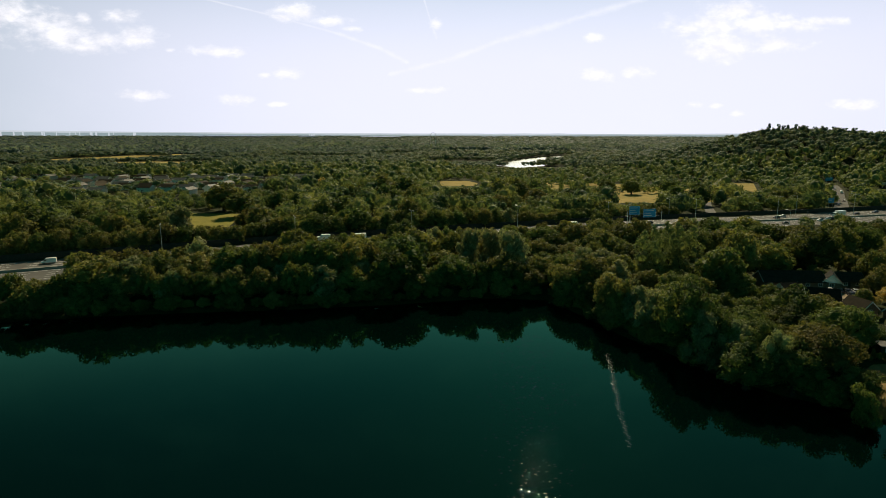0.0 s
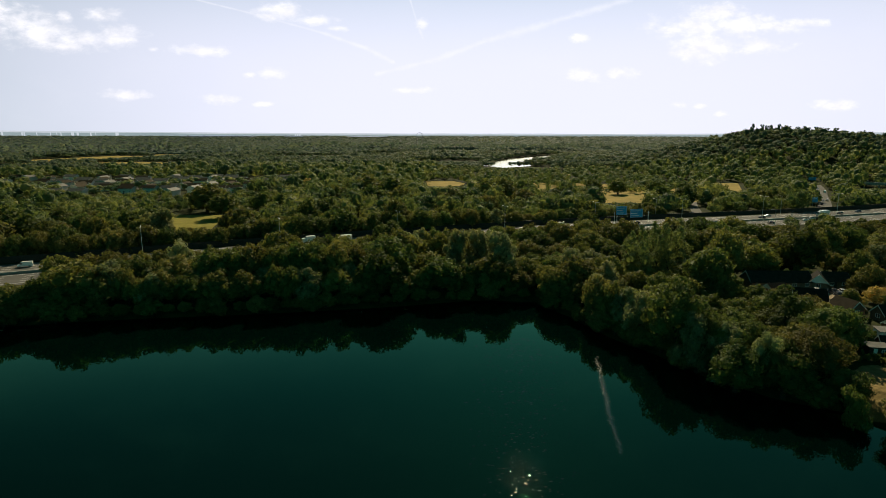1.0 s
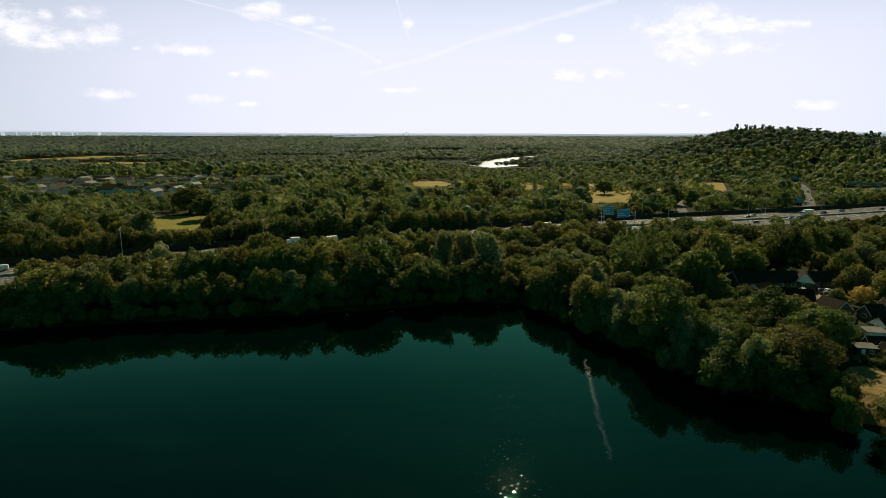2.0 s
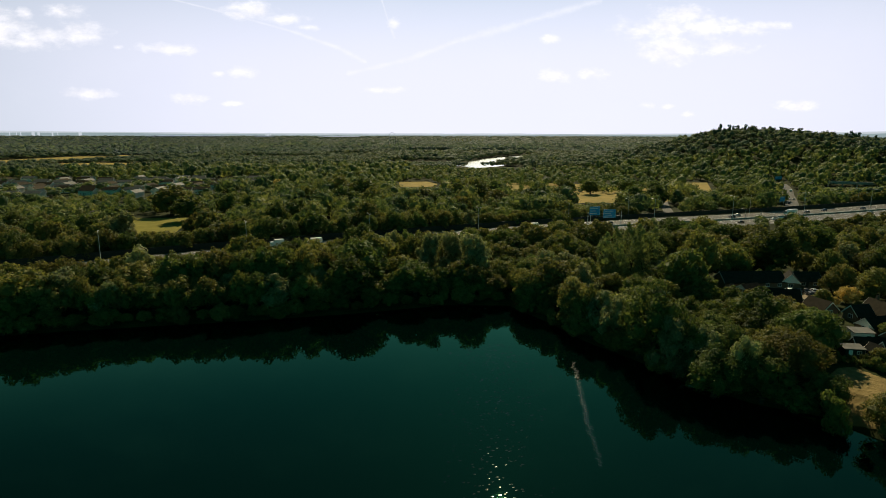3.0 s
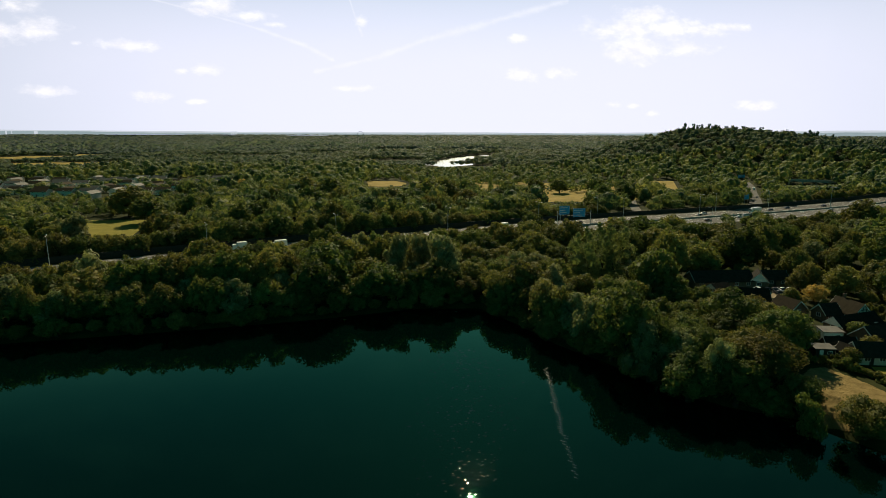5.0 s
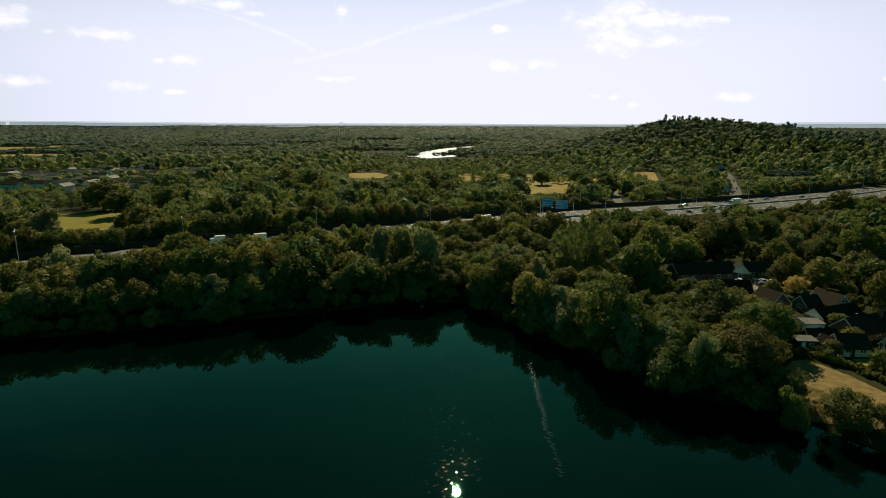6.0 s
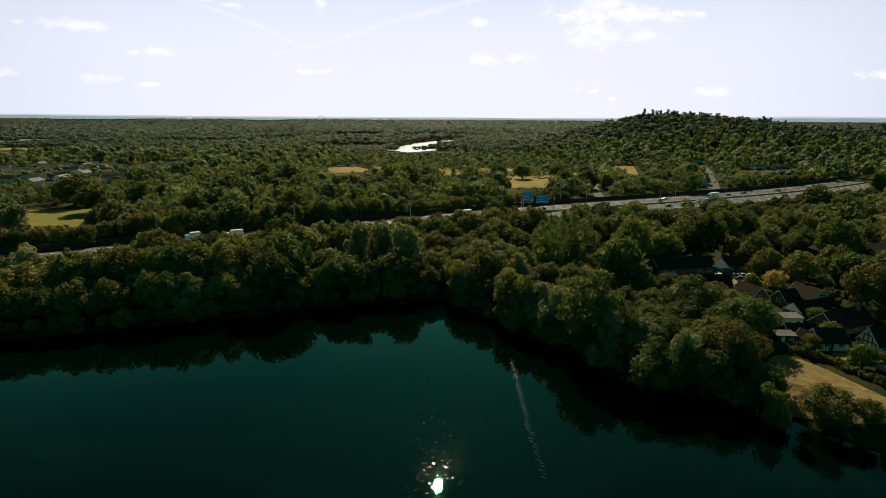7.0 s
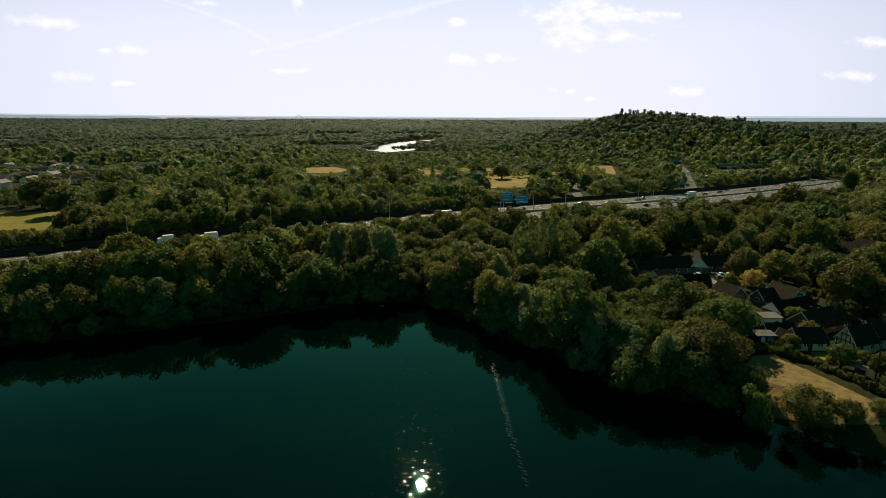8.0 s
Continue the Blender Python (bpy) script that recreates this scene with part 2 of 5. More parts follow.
STEEL = plain("galvanised_steel", (0.52, 0.53, 0.53), 0.5, 0.25)
DARK_WOOD = surface("dark_timber", (0.020, 0.017, 0.014), (0.045, 0.036, 0.028), 1.5, 0.8)
PAINT = plain("white_paint", (0.78, 0.77, 0.74), 0.5)
RENDER = surface("cream_render", (0.55, 0.50, 0.42), (0.68, 0.63, 0.54), 0.8, 0.85)
BRICK = surface("brick_wall", (0.12, 0.072, 0.048), (0.21, 0.125, 0.082), 1.2, 0.85, grain=6)
TILES = surface("dark_roof_tiles", (0.016, 0.016, 0.013), (0.034, 0.031, 0.025), 0.9, 0.85, bump=0.5, spec=0.04, random_tint=0.3)
RED_TILES = surface("brown_roof_tiles", (0.028, 0.023, 0.014), (0.056, 0.043, 0.026), 0.9, 0.85, bump=0.5, spec=0.04, random_tint=0.25)
GREY_ROOF = surface("grey_roof", (0.085, 0.082, 0.075), (0.15, 0.14, 0.125), 0.5, 0.7, spec=0.12, random_tint=0.2)
GLASS = plain("window_glass", (0.03, 0.04, 0.045), 0.08)
BLUE = plain("sign_blue", (0.025, 0.30, 0.60), 0.4)
RUBBER = plain("tyre_rubber", (0.02, 0.02, 0.02), 0.8)
DARK_METAL = plain("dark_steel", (0.05, 0.055, 0.06), 0.5, 0.5)
CAR_WHITE, CAR_SILVER = plain("white_car_paint", (0.78, 0.78, 0.77), 0.3), plain("silver_car_paint", (0.42, 0.43, 0.45), 0.3, 0.6)
CAR_BLACK, CAR_BLUE = plain("black_car_paint", (0.02, 0.02, 0.024), 0.25), plain("blue_car_paint", (0.03, 0.07, 0.16), 0.3)
CAR_RED = plain("red_car_paint", (0.25, 0.03, 0.025), 0.3)
LAMP_LENS = plain("lamp_lens", (0.6, 0.6, 0.55), 0.2)


# ---- mesh helpers ----
def link_mesh(name, verts, faces, mats, parent=None, label="", kind="", index=None, smooth=False):
    me = bpy.data.meshes.new(name)
    me.from_pydata([tuple(v) for v in verts], [], [tuple(f) for f in faces])
    for m in mats if isinstance(mats, (list, tuple)) else [mats]:
        me.materials.append(m)
    if index is not None:
        me.polygons.foreach_set("material_index", index)
    if smooth:
        me.polygons.foreach_set("use_smooth", [True] * len(me.polygons))
    me.update()
    ob = new(name, me)
    ob.parent = parent
    return tagged(ob, label, kind=kind)


def part(name, bm, mat, parent=None, label="", smooth=False):
    me = bpy.data.meshes.new(name)
    bm.to_mesh(me)
    bm.free()
    me.materials.append(mat)
    if smooth:
        me.polygons.foreach_set("use_smooth", [True] * len(me.polygons))
    ob = new(name, me)
    ob.parent = parent
    return tagged(ob, label)


def empty(name, label, category, group="", m=None):
    ob = new(name)
    ob.empty_display_size = 0.5
    if m is not None:
        ob.matrix_world = m
    return tagged(ob, label, category, group)


def box(bm, cx, cy, cz, sx, sy, sz, m=None, bevel=0.0):
    made = bmesh.ops.create_cube(bm, size=1.0, matrix=Matrix.Translation((cx, cy, cz)) @ Matrix.Diagonal((sx, sy, sz, 1)))
    verts = made["verts"]
    if bevel:
        edges = list({e for v in verts for e in v.link_edges})
        out = bmesh.ops.bevel(bm, geom=edges, offset=bevel, segments=2, affect="EDGES", profile=0.5)
        verts = [v for v in set(out["verts"]) | set(verts) if v.is_valid]
    if m is not None:
        bmesh.ops.transform(bm, matrix=m, verts=verts)
    return verts


def rod(bm, a, b, ra, rb, sides=8):
    a, b = Vector(a), Vector(b)
    m = Matrix.Translation((a + b) / 2) @ (b - a).to_track_quat("Z", "Y").to_matrix().to_4x4()
    bmesh.ops.create_cone(bm, cap_ends=True, segments=sides, radius1=ra, radius2=rb, depth=(b - a).length, matrix=m)


def inside(x, y, poly):
    x, y = np.asarray(x, float), np.asarray(y, float)
    hit = np.zeros(x.shape, bool)
    n = len(poly)
    for k in range(n):
        (xa, ya), (xb, yb) = poly[k], poly[(k + 1) % n]
        cross = (ya > y) != (yb > y)
        with np.errstate(divide="ignore", invalid="ignore"):
            at = xa + (y - ya) * (xb - xa) / (yb - ya if yb != ya else 1e-9)
        hit ^= cross & (x < at)
    return hit


def line_distance(x, y, line):
    x, y = np.asarray(x, float), np.asarray(y, float)
    best = np.full(x.shape, 1e9)
    for (xa, ya), (xb, yb) in zip(line, line[1:]):
        lx, ly = xb - xa, yb - ya
        k = np.clip(((x - xa) * lx + (y - ya) * ly) / (lx * lx + ly * ly), 0, 1)
        best = np.minimum(best, np.hypot(x - xa - k * lx, y - ya - k * ly))
    return best


def smooth_line(line, steps=6):
    """A Catmull-Rom curve through the points."""
    pts = [Vector(p) for p in line]
    pts = [2 * pts[0] - pts[1]] + pts + [2 * pts[-1] - pts[-2]]
    out = []
    for a, b, c, d in zip(pts, pts[1:], pts[2:], pts[3:]):
        for k in range(steps):
            t = k / steps
            out.append(tuple(0.5 * (2 * b + (c - a) * t + (2 * a - 5 * b + 4 * c - d) * t * t + (3 * b - a - 3 * c + d) * t ** 3)))
    return out + [tuple(pts[-2])]


# ---- the plan ----
WATER_Z = -2.0
LAKE = ((-330, 120), (-230, 145), (-165, 162), (-134, 170), (-119, 173), (-97, 176), (-52, 179), (-16, 183), (15, 189), (36, 186), (44, 166),
        (49, 149), (56, 136), (62, 120), (71, 108), (81, 101), (84, 93), (88, 85), (100, 66), (135, 20), (150, -60), (100, -170), (-150, -190), (-320, -60))
FAR_LAKE = ((146, 925), (210, 985), (275, 1110), (345, 1285), (400, 1440), (385, 1490), (297, 1385), (225, 1265), (170, 1110), (142, 1045))
MOTORWAY = smooth_line(((-420, 95), (-330, 140), (-230, 185), (-147, 221), (-62, 256), (-10, 275), (45, 292), (98, 308), (154, 321),
                        (210, 332), (268, 345), (330, 361), (400, 384), (458, 407)))
SLIP = smooth_line(((262, 362), (292, 388), (321, 426), (352, 470), (390, 522), (440, 600)))
LANE = smooth_line(((186, 362), (196, 384), (222, 440), (272, 525), (330, 610)))
FIELDS = {"sports_field": ((-158, 352), (-142, 326), (-112, 318), (-120, 384), (-160, 388)),
          "meadow": ((21, 592), (38, 586), (57, 594), (63, 625), (54, 655), (23, 655)),
          "park_meadow": ((112, 500), (148, 436), (215, 430), (258, 470), (290, 500), (285, 545), (205, 610), (138, 630)),
          "hill_meadow": ((258, 466), (282, 466), (358, 605), (322, 614)),
          "hay_field": ((82, 97), (86, 105), (89, 111), (95, 115), (99.5, 115), (101.4, 105), (101.3, 96), (101.5, 86), (96, 84), (88, 90)),
          "lawn": ((109.9, 113.4), (117.5, 111.2), (116, 107), (112.6, 105.8), (107.4, 108.6)),
          "far_field": ((-1500, 1750), (-1250, 2180), (-1130, 2150), (-1180, 1700)),
          "farm_field": ((-760, 1160), (-670, 1460), (-500, 1430), (-560, 1140))}
ESTATE = ((-460, 520), (-330, 500), (-180, 480), (-120, 560), (-110, 690), (-200, 700), (-460, 700))
YARD = ((104, 192), (105, 172), (111, 160), (113, 148), (111, 138), (100, 125), (101, 118), (105, 108), (106, 84), (132, 84), (136, 120), (140, 150), (146, 170), (142, 194))


meadow_rng = random.Random(44)
FAR_MEADOWS = []
for _ in range(9):
    bearing, reach = radians(meadow_rng.uniform(-36, 6)), meadow_rng.uniform(1050, 2000)
    cx, cy = reach * math.sin(bearing), reach * math.cos(bearing)
    wide, deep, lean = meadow_rng.uniform(40, 90), meadow_rng.uniform(70, 120), meadow_rng.uniform(-0.5, 0.5)
    FAR_MEADOWS.append(tuple((cx + wide * px + lean * deep * py, cy + deep * py) for px, py in ((-1, -0.9), (0.2, -1), (1, -0.8), (0.9, 0.9), (-0.3, 1), (-1.1, 0.8))))


# the hill's summit and its two shoulders: rise, centre, half-widths, turn
HILL = ((49.6, 557, 851, 128, 197, 0.36), (17.0, 770, 729, 161, 182, -0.19), (18.3, 865, 549, 231, 174, -1.11))


def height(x, y):
    """The land's height."""
    x, y = np.asarray(x, float), np.asarray(y, float)
    r = np.hypot(x, y)
    z = np.full(x.shape, 2.0)
    for rise, cx, cy, sx, sy, turn in HILL:
        u, v = (x - cx) * math.cos(turn) + (y - cy) * math.sin(turn), (y - cy) * math.cos(turn) - (x - cx) * math.sin(turn)
        z += rise * np.exp(-(u / sx) ** 2 - (v / sy) ** 2)
    # far rim raised to put the horizon at its height in the camera's view
    z += 31 * np.clip((r - 2300) / 2500, 0, 1) ** 1.3
    shore = line_distance(x, y, LAKE + LAKE[:1])
    wet = inside(x, y, LAKE)
    z = np.where(wet, np.maximum(-6.0, -1.8 - shore * 0.5), np.minimum(z, -1.8 + shore * 0.5))
    wet = inside(x, y, FAR_LAKE)
    z = np.where(wet, -1.5, z)
    d = line_distance(x, y, MOTORWAY)
    z += np.where(r < 1000, 0.95 * np.clip((30 - d) / 6, 0, 1), 0)
    return z


def build_ground():
    rings = [0.0] + [12 * 1.03 ** k for k in range(206)]
    rings = [r for r in rings if r < 4900] + [4940.0]
    n = 300
    ang = np.arange(n) / n * 2 * np.pi
    rr, aa = np.meshgrid(rings[1:], ang, indexing="ij")
    x, y = rr * np.sin(aa), rr * np.cos(aa)
    z = height(x, y)
    verts = np.concatenate([[[0, 0, -6.0]], np.stack([x, y, z], -1).reshape(-1, 3)])
    faces = [(0, 1 + (k + 1) % n, 1 + k) for k in range(n)]
    for i in range(len(rings) - 2):
        a = 1 + i * n
        faces += [(a + k, a + (k + 1) % n, a + n + (k + 1) % n, a + n + k) for k in range(n)]
    ob = link_mesh("ground", verts, faces, SOIL, smooth=True)
    tagged(ob, "dark undergrowth and grass over flat country with one hill and a raised far rim", "ground", kind="structure")


build_ground()


def sheet(name, poly, z, mat, label, category, kind="structure"):
    bm = bmesh.new()
    bm.faces.new([bm.verts.new((x, y, z)) for x, y in poly])
    bmesh.ops.triangulate(bm, faces=bm.faces[:])
    return tagged(part(name, bm, mat), label, category, kind=kind)


sheet("water", ((-420, -230), (200, -230), (200, 210), (-420, 210)), WATER_Z, WATER, "dark teal lake water, calm with small glitter", "lake")
sheet("far_water", tuple((x * 1.0, y * 1.0) for x, y in FAR_LAKE), 0.02, FAR_WATER, "bright distant lake among woods", "lake")
FIELD_LOOK = {"lawn": LAWN, "sports_field": LAWN}


def draped(name, poly, mat, label, lift, cell):
    """A sheet that follows the land."""
    bm = bmesh.new()
    bm.faces.new([bm.verts.new((x, y, 0)) for x, y in poly])
    xs, ys = [p[0] for p in poly], [p[1] for p in poly]
    for axis, low, high in ((0, min(xs), max(xs)), (1, min(ys), max(ys))):
        n = int((high - low) / cell)
        for k in range(1, n + 1):
            at = Vector((low + (high - low) * k / (n + 1), 0, 0)) if axis == 0 else Vector((0, low + (high - low) * k / (n + 1), 0))
            bmesh.ops.bisect_plane(bm, geom=bm.verts[:] + bm.edges[:] + bm.faces[:], plane_co=at, plane_no=(1, 0, 0) if axis == 0 else (0, 1, 0))
    for v in bm.verts:
        v.co.z = float(height(v.co.x, v.co.y)) + lift
    return tagged(part(name, bm, mat), label, "field", kind="structure")


for field, poly in FIELDS.items():
    if field == "hay_field":
        continue
    far = poly[0][0] < -500
    draped(field, poly, FIELD_LOOK[field] if field in FIELD_LOOK else MEADOW,
           {"lawn": "green garden lawn behind a house", "sports_field": "short green playing field edged by trees"}.get(field, "dry golden grass meadow among trees"),
           0.5 if far else 0.06 if field == "lawn" else 0.2, 60 if far else 12)


def hay_field():
    """Mown hay lying in rows on stubble."""
    poly = FIELDS["hay_field"]
    step = 0.34
    xs, ys = np.arange(81, 102.5, step), np.arange(83, 116.5, step)
    gx, gy = np.meshgrid(xs, ys, indexing="ij")
    keep = inside(gx, gy, poly)
    base = height(gx, gy)
    verts, faces, ids = [], [], -np.ones(gx.shape, int)
    for i in range(len(xs)):
        for j in range(len(ys)):
            x, y = gx[i, j], gy[i, j]
            across = x * 0.62 + y * 0.78 + 0.5 * noise.noise(Vector((x * 0.3, y * 0.3, 1)))
            row = max(0.0, math.sin(across * 2.4) + 1.1 * noise.noise(Vector((x * 0.9, y * 0.9, 3)))) * 0.12
            z = base[i, j] + 0.06 + row * (0.5 + noise.noise(Vector((x * 1.9, y * 1.9, 5)))) + 0.07 * noise.noise(Vector((x * 3.1, y * 3.1, 9)))
            ids[i, j] = len(verts)
            verts.append((x, y, z))
    for i in range(len(xs) - 1):
        for j in range(len(ys) - 1):
            if keep[i, j] and keep[i + 1, j] and keep[i, j + 1] and keep[i + 1, j + 1]:
                faces.append((ids[i, j], ids[i + 1, j], ids[i + 1, j + 1], ids[i, j + 1]))
    tagged(link_mesh("hay_field", verts, faces, HAY), "golden mown hay lying in rows beside the lake", "field", kind="structure")


hay_field()
for poly in FAR_MEADOWS:
    cx, cy = np.mean(poly, axis=0)
    if not inside(cx, cy, FAR_LAKE) and float(height(cx, cy)) < 4 and math.hypot(cx - 250, cy - 1150) > 330:
        draped("far_meadow", poly, MEADOW, "distant dry meadow between woods", 0.5, 60)


def ribbon(line, left, right, z, thick=0.0):
    """Cross-sections along a line between two offsets."""
    pts = np.array(line)
    way = np.gradient(pts, axis=0)
    way /= np.linalg.norm(way, axis=1)[:, None]
    side = np.stack([-way[:, 1], way[:, 0]], 1)
    bm = bmesh.new()
    rows = []
    for p, s in zip(pts, side):
        a, b = p + s * left, p + s * right
        rows.append([bm.verts.new((a[0], a[1], z)), bm.verts.new((b[0], b[1], z)),
                     bm.verts.new((b[0], b[1], z - thick)), bm.verts.new((a[0], a[1], z - thick))])
    for a, b in zip(rows, rows[1:]):
        for k in range(4 if thick else 1):
            bm.faces.new((a[k], a[(k + 1) % 4], b[(k + 1) % 4], b[k]))
    if thick:
        bm.faces.new(rows[0])
        bm.faces.new(rows[-1][::-1])
    bmesh.ops.recalc_face_normals(bm, faces=bm.faces[:])
    return bm


def road(name, line, half, z, label):
    return tagged(part(name, ribbon(line, half, -half, z, 0.5), ASPHALT), label, "road", kind="structure")


def offset_point(line, s, off):
    """The place and heading s metres along a line, off metres to its left."""
    left = s
    for (xa, ya), (xb, yb) in zip(line, line[1:]):
        d = math.hypot(xb - xa, yb - ya)
        if left <= d:
            k, wx, wy = left / d, (xb - xa) / d, (yb - ya) / d
            return xa + k * (xb - xa) - wy * off, ya + k * (yb - ya) + wx * off, math.degrees(math.atan2(wy, wx))
        left -= d
    return line[-1][0], line[-1][1], 0.0


def run_of(line):
    return sum(math.hypot(b[0] - a[0], b[1] - a[1]) for a, b in zip(line, line[1:]))


motorway = road("motorway", MOTORWAY, 20.5, 3.05, "wide grey asphalt motorway with two carriageways")
slip_road = road("slip_road", SLIP, 4.4, 3.02, "grey asphalt slip road leaving the motorway")
lane = road("lane", LANE, 3.2, 2.12, "narrow grey lane between trees")


def markings():
    bm = bmesh.new()
    total = run_of(MOTORWAY)
    for side in (-1, 1):
        for k in range(1, 4):
            off = side * (2.6 + 3.65 * k)
            s = 4.0
            while s < total - 8:
                x, y, a = offset_point(MOTORWAY, s, off)
                box(bm, 0, 0, 0, 3.5, 0.25, 0.01, pose(x, y, 3.06, 0, 0, a))
                s += 9.0
    ob = part("lane_marking", bm, PAINT, motorway, "white dashed lane lines")
    tagged(ob, kind="stuff")
    for off in (-17.2, -2.6, 2.6, 17.2):
        part("edge_line", ribbon(MOTORWAY, off + 0.12, off - 0.12, 3.062), PAINT, motorway, "solid white edge line")


markings()


def barrier():
    bm = ribbon(MOTORWAY, 0.35, -0.35, 3.95, 0.9)
    ob = part("median_barrier", bm, CONCRETE)
    tagged(ob, "low concrete barrier along the middle of the motorway", "barrier", kind="structure")
    bm = ribbon(MOTORWAY, 24.2, 24.0, 5.6, 2.7)
    ob = part("roadside_fence", bm, DARK_WOOD)
    tagged(ob, "dark timber fence along the far verge of the motorway", "fence", kind="structure")


barrier()


# ---- trees ----
def sphere_base(levels):
    bm = bmesh.new()
    bmesh.ops.create_icosphere(bm, subdivisions=levels, radius=1.0)
    bm.verts.ensure_lookup_table()
    v = np.array([tuple(p.co) for p in bm.verts])
    f = np.array([[p.index for p in q.verts] for q in bm.faces])
    bm.free()
    return v, f


ICO1, ICO2 = sphere_base(1), sphere_base(2)


def lump(base, rng, centre, radius, rough=0.22, freq=2.3):
    """A ball with an uneven outline."""
    v, f = base
    seed = Vector(rng.uniform(-50, 50, 3))
    push = np.array([noise.noise(Vector(p) * freq + seed) + 0.5 * noise.noise(Vector(p) * freq * 2.3 + seed) for p in v])
    return np.asarray(centre) + v * (1 + rough * push)[:, None] * np.asarray(radius), f


def lobes_of(kind, rng):
    """Balls (x, y, z, r) that make up a crown one unit wide to each side; the height is returned too."""
    out = []
    if kind in ("oak", "round"):
        # lobes spread evenly over a dome, broader and lower for the round kind
        top, wide, high, low = (1.9, 0.62, 0.68, 0.88) if kind == "oak" else (1.7, 0.64, 0.58, 0.80)
        count = 17
        for k in range(count):
            rise = 1 - 1.45 * (k + 0.5) / count
            a = 2.4 * k + rng.uniform(-0.5, 0.5)
            flat = math.sqrt(1 - rise * rise) * rng.uniform(0.85, 1.12)
            out.append((wide * flat * math.cos(a), wide * flat * math.sin(a), low + high * rise * rng.uniform(0.9, 1.12), rng.uniform(0.25, 0.39)))
        out.append((0, 0, low, 0.66))
    elif kind == "willow":
        top = 2.0
        for _ in range(16):
            a, z = rng.uniform(0, 6.28), rng.uniform(0.4, 1.7)
            k = rng.uniform(0.35, 0.8) * (1.15 - 0.35 * z)
            out.append((k * math.cos(a), k * math.sin(a), z, rng.uniform(0.20, 0.33)))
        out.append((0, 0, 0.9, 0.5))
        out.append((0.05, 0, 1.72, 0.26))
    elif kind == "poplar":
        top = 3.6
        for k in range(16):
            z = 0.5 + 2.85 * k / 15
            a, w = rng.uniform(0, 6.28), 0.82 * (1 - (max(0, z - 1.2) / 2.7) ** 1.3)
            out.append((0.4 * w * math.cos(a), 0.4 * w * math.sin(a), z, max(0.16, w * rng.uniform(0.75, 1.0))))
    elif kind == "shrub":
        top = 1.3
        for _ in range(9):
            a, z = rng.uniform(0, 6.28), rng.uniform(0.25, 0.95)
            k = rng.uniform(0.2, 0.65) * (1.2 - 0.5 * z)
            out.append((k * math.cos(a), k * math.sin(a), z, rng.uniform(0.26, 0.36)))
        out.append((0, 0, 0.5, 0.5))
    else:
        top = 3.0
        for k in range(15):
            z = 0.8 + 2.0 * k / 14
            a, w = rng.uniform(0, 6.28), 1.0 if k % 4 < 2 else 0.6
            w *= 1 - 0.45 * k / 14
            out.append((0.55 * w * math.cos(a), 0.5 * w * math.sin(a), z, 0.46 * w))
    return np.array(out), top


def sprout(balls, rng, share, low=0.36, high=0.6):
    """The balls and smaller ones budding from their outer sides."""
    out = [tuple(b) for b in balls]
    mid = np.array([0, 0, balls[:, 2].mean() * 0.8])
    for x, y, z, r in balls:
        for _ in range(share):
            way = np.array((x, y, z)) - mid
            way = way / (np.linalg.norm(way) + 0.05) + rng.normal(scale=0.75, size=3)
            way /= np.linalg.norm(way) + 1e-6
            k = r * rng.uniform(low, high)
            at = np.array((x, y, z)) + way * (r - 0.25 * k)
            if at[2] - k > 0.02:
                out.append((*at, k))
    return np.array(out)


def leaf_cards(rng, balls, count, size, hang=0.0):
    """Small folded leaf sprays over the outside of the balls."""
    weight = balls[:, 3] ** 2
    pick = rng.choice(len(balls), count * 3, p=weight / weight.sum())
    way = rng.normal(size=(count * 3, 3))
    way /= np.linalg.norm(way, axis=1)[:, None]
    at = balls[pick, :3] + way * balls[pick, 3:4] * rng.uniform(0.78, 1.14, (count * 3, 1))
    gap = np.linalg.norm(at[:, None, :] - balls[None, :, :3], axis=2) / balls[None, :, 3]
    keep = (gap.min(axis=1) > 0.72) & (at[:, 2] > 0.06)
    at, way = at[keep][:count], way[keep][:count]
    n = len(at)
    out = way + rng.normal(scale=0.34, size=(n, 3))
    out /= np.linalg.norm(out, axis=1)[:, None]
    a = np.cross(out, rng.normal(size=(n, 3)) + np.array([0, 0, hang * 3]))
    a /= np.linalg.norm(a, axis=1)[:, None]
    b = np.cross(out, a)
    s = size * rng.uniform(0.6, 1.4, (n, 1))
    wide = a * s * (0.6 if hang else 0.85)
    long = b * s * (1.5 if hang else 1.05)
    verts = np.stack([at - wide - long * 0.5, at + wide - long * 0.4, at + long], 1).reshape(-1, 3)
    return verts, np.arange(n * 3).reshape(-1, 3)


def crown_data(kind, seed, cards, core=ICO1, size=0.075):
    rng = np.random.RandomState(seed)
    balls, top = lobes_of(kind, rng)
    vs, fs, base = [], [], 0
    for k, (x, y, z, r) in enumerate(balls):
        v, f = lump(core, rng, (x, y, z), r * 0.74, 0.3, 3.0)
        others = np.delete(balls, k, axis=0)
        mid = v[f].mean(axis=1)
        deep = np.linalg.norm(mid[:, None, :] - others[None, :, :3], axis=2) < 0.8 * others[None, :, 3]
        f = f[~deep.any(axis=1)]
        vs.append(v)
        fs.append(f + base)
        base += len(v)
    v, f = leaf_cards(rng, sprout(balls, rng, 4, 0.26, 0.46), cards, size, 0.6 if kind in ("willow",) else 0.0)
    vs.append(v)
    fs.append(f + base)
    return np.concatenate(vs), np.concatenate(fs), top


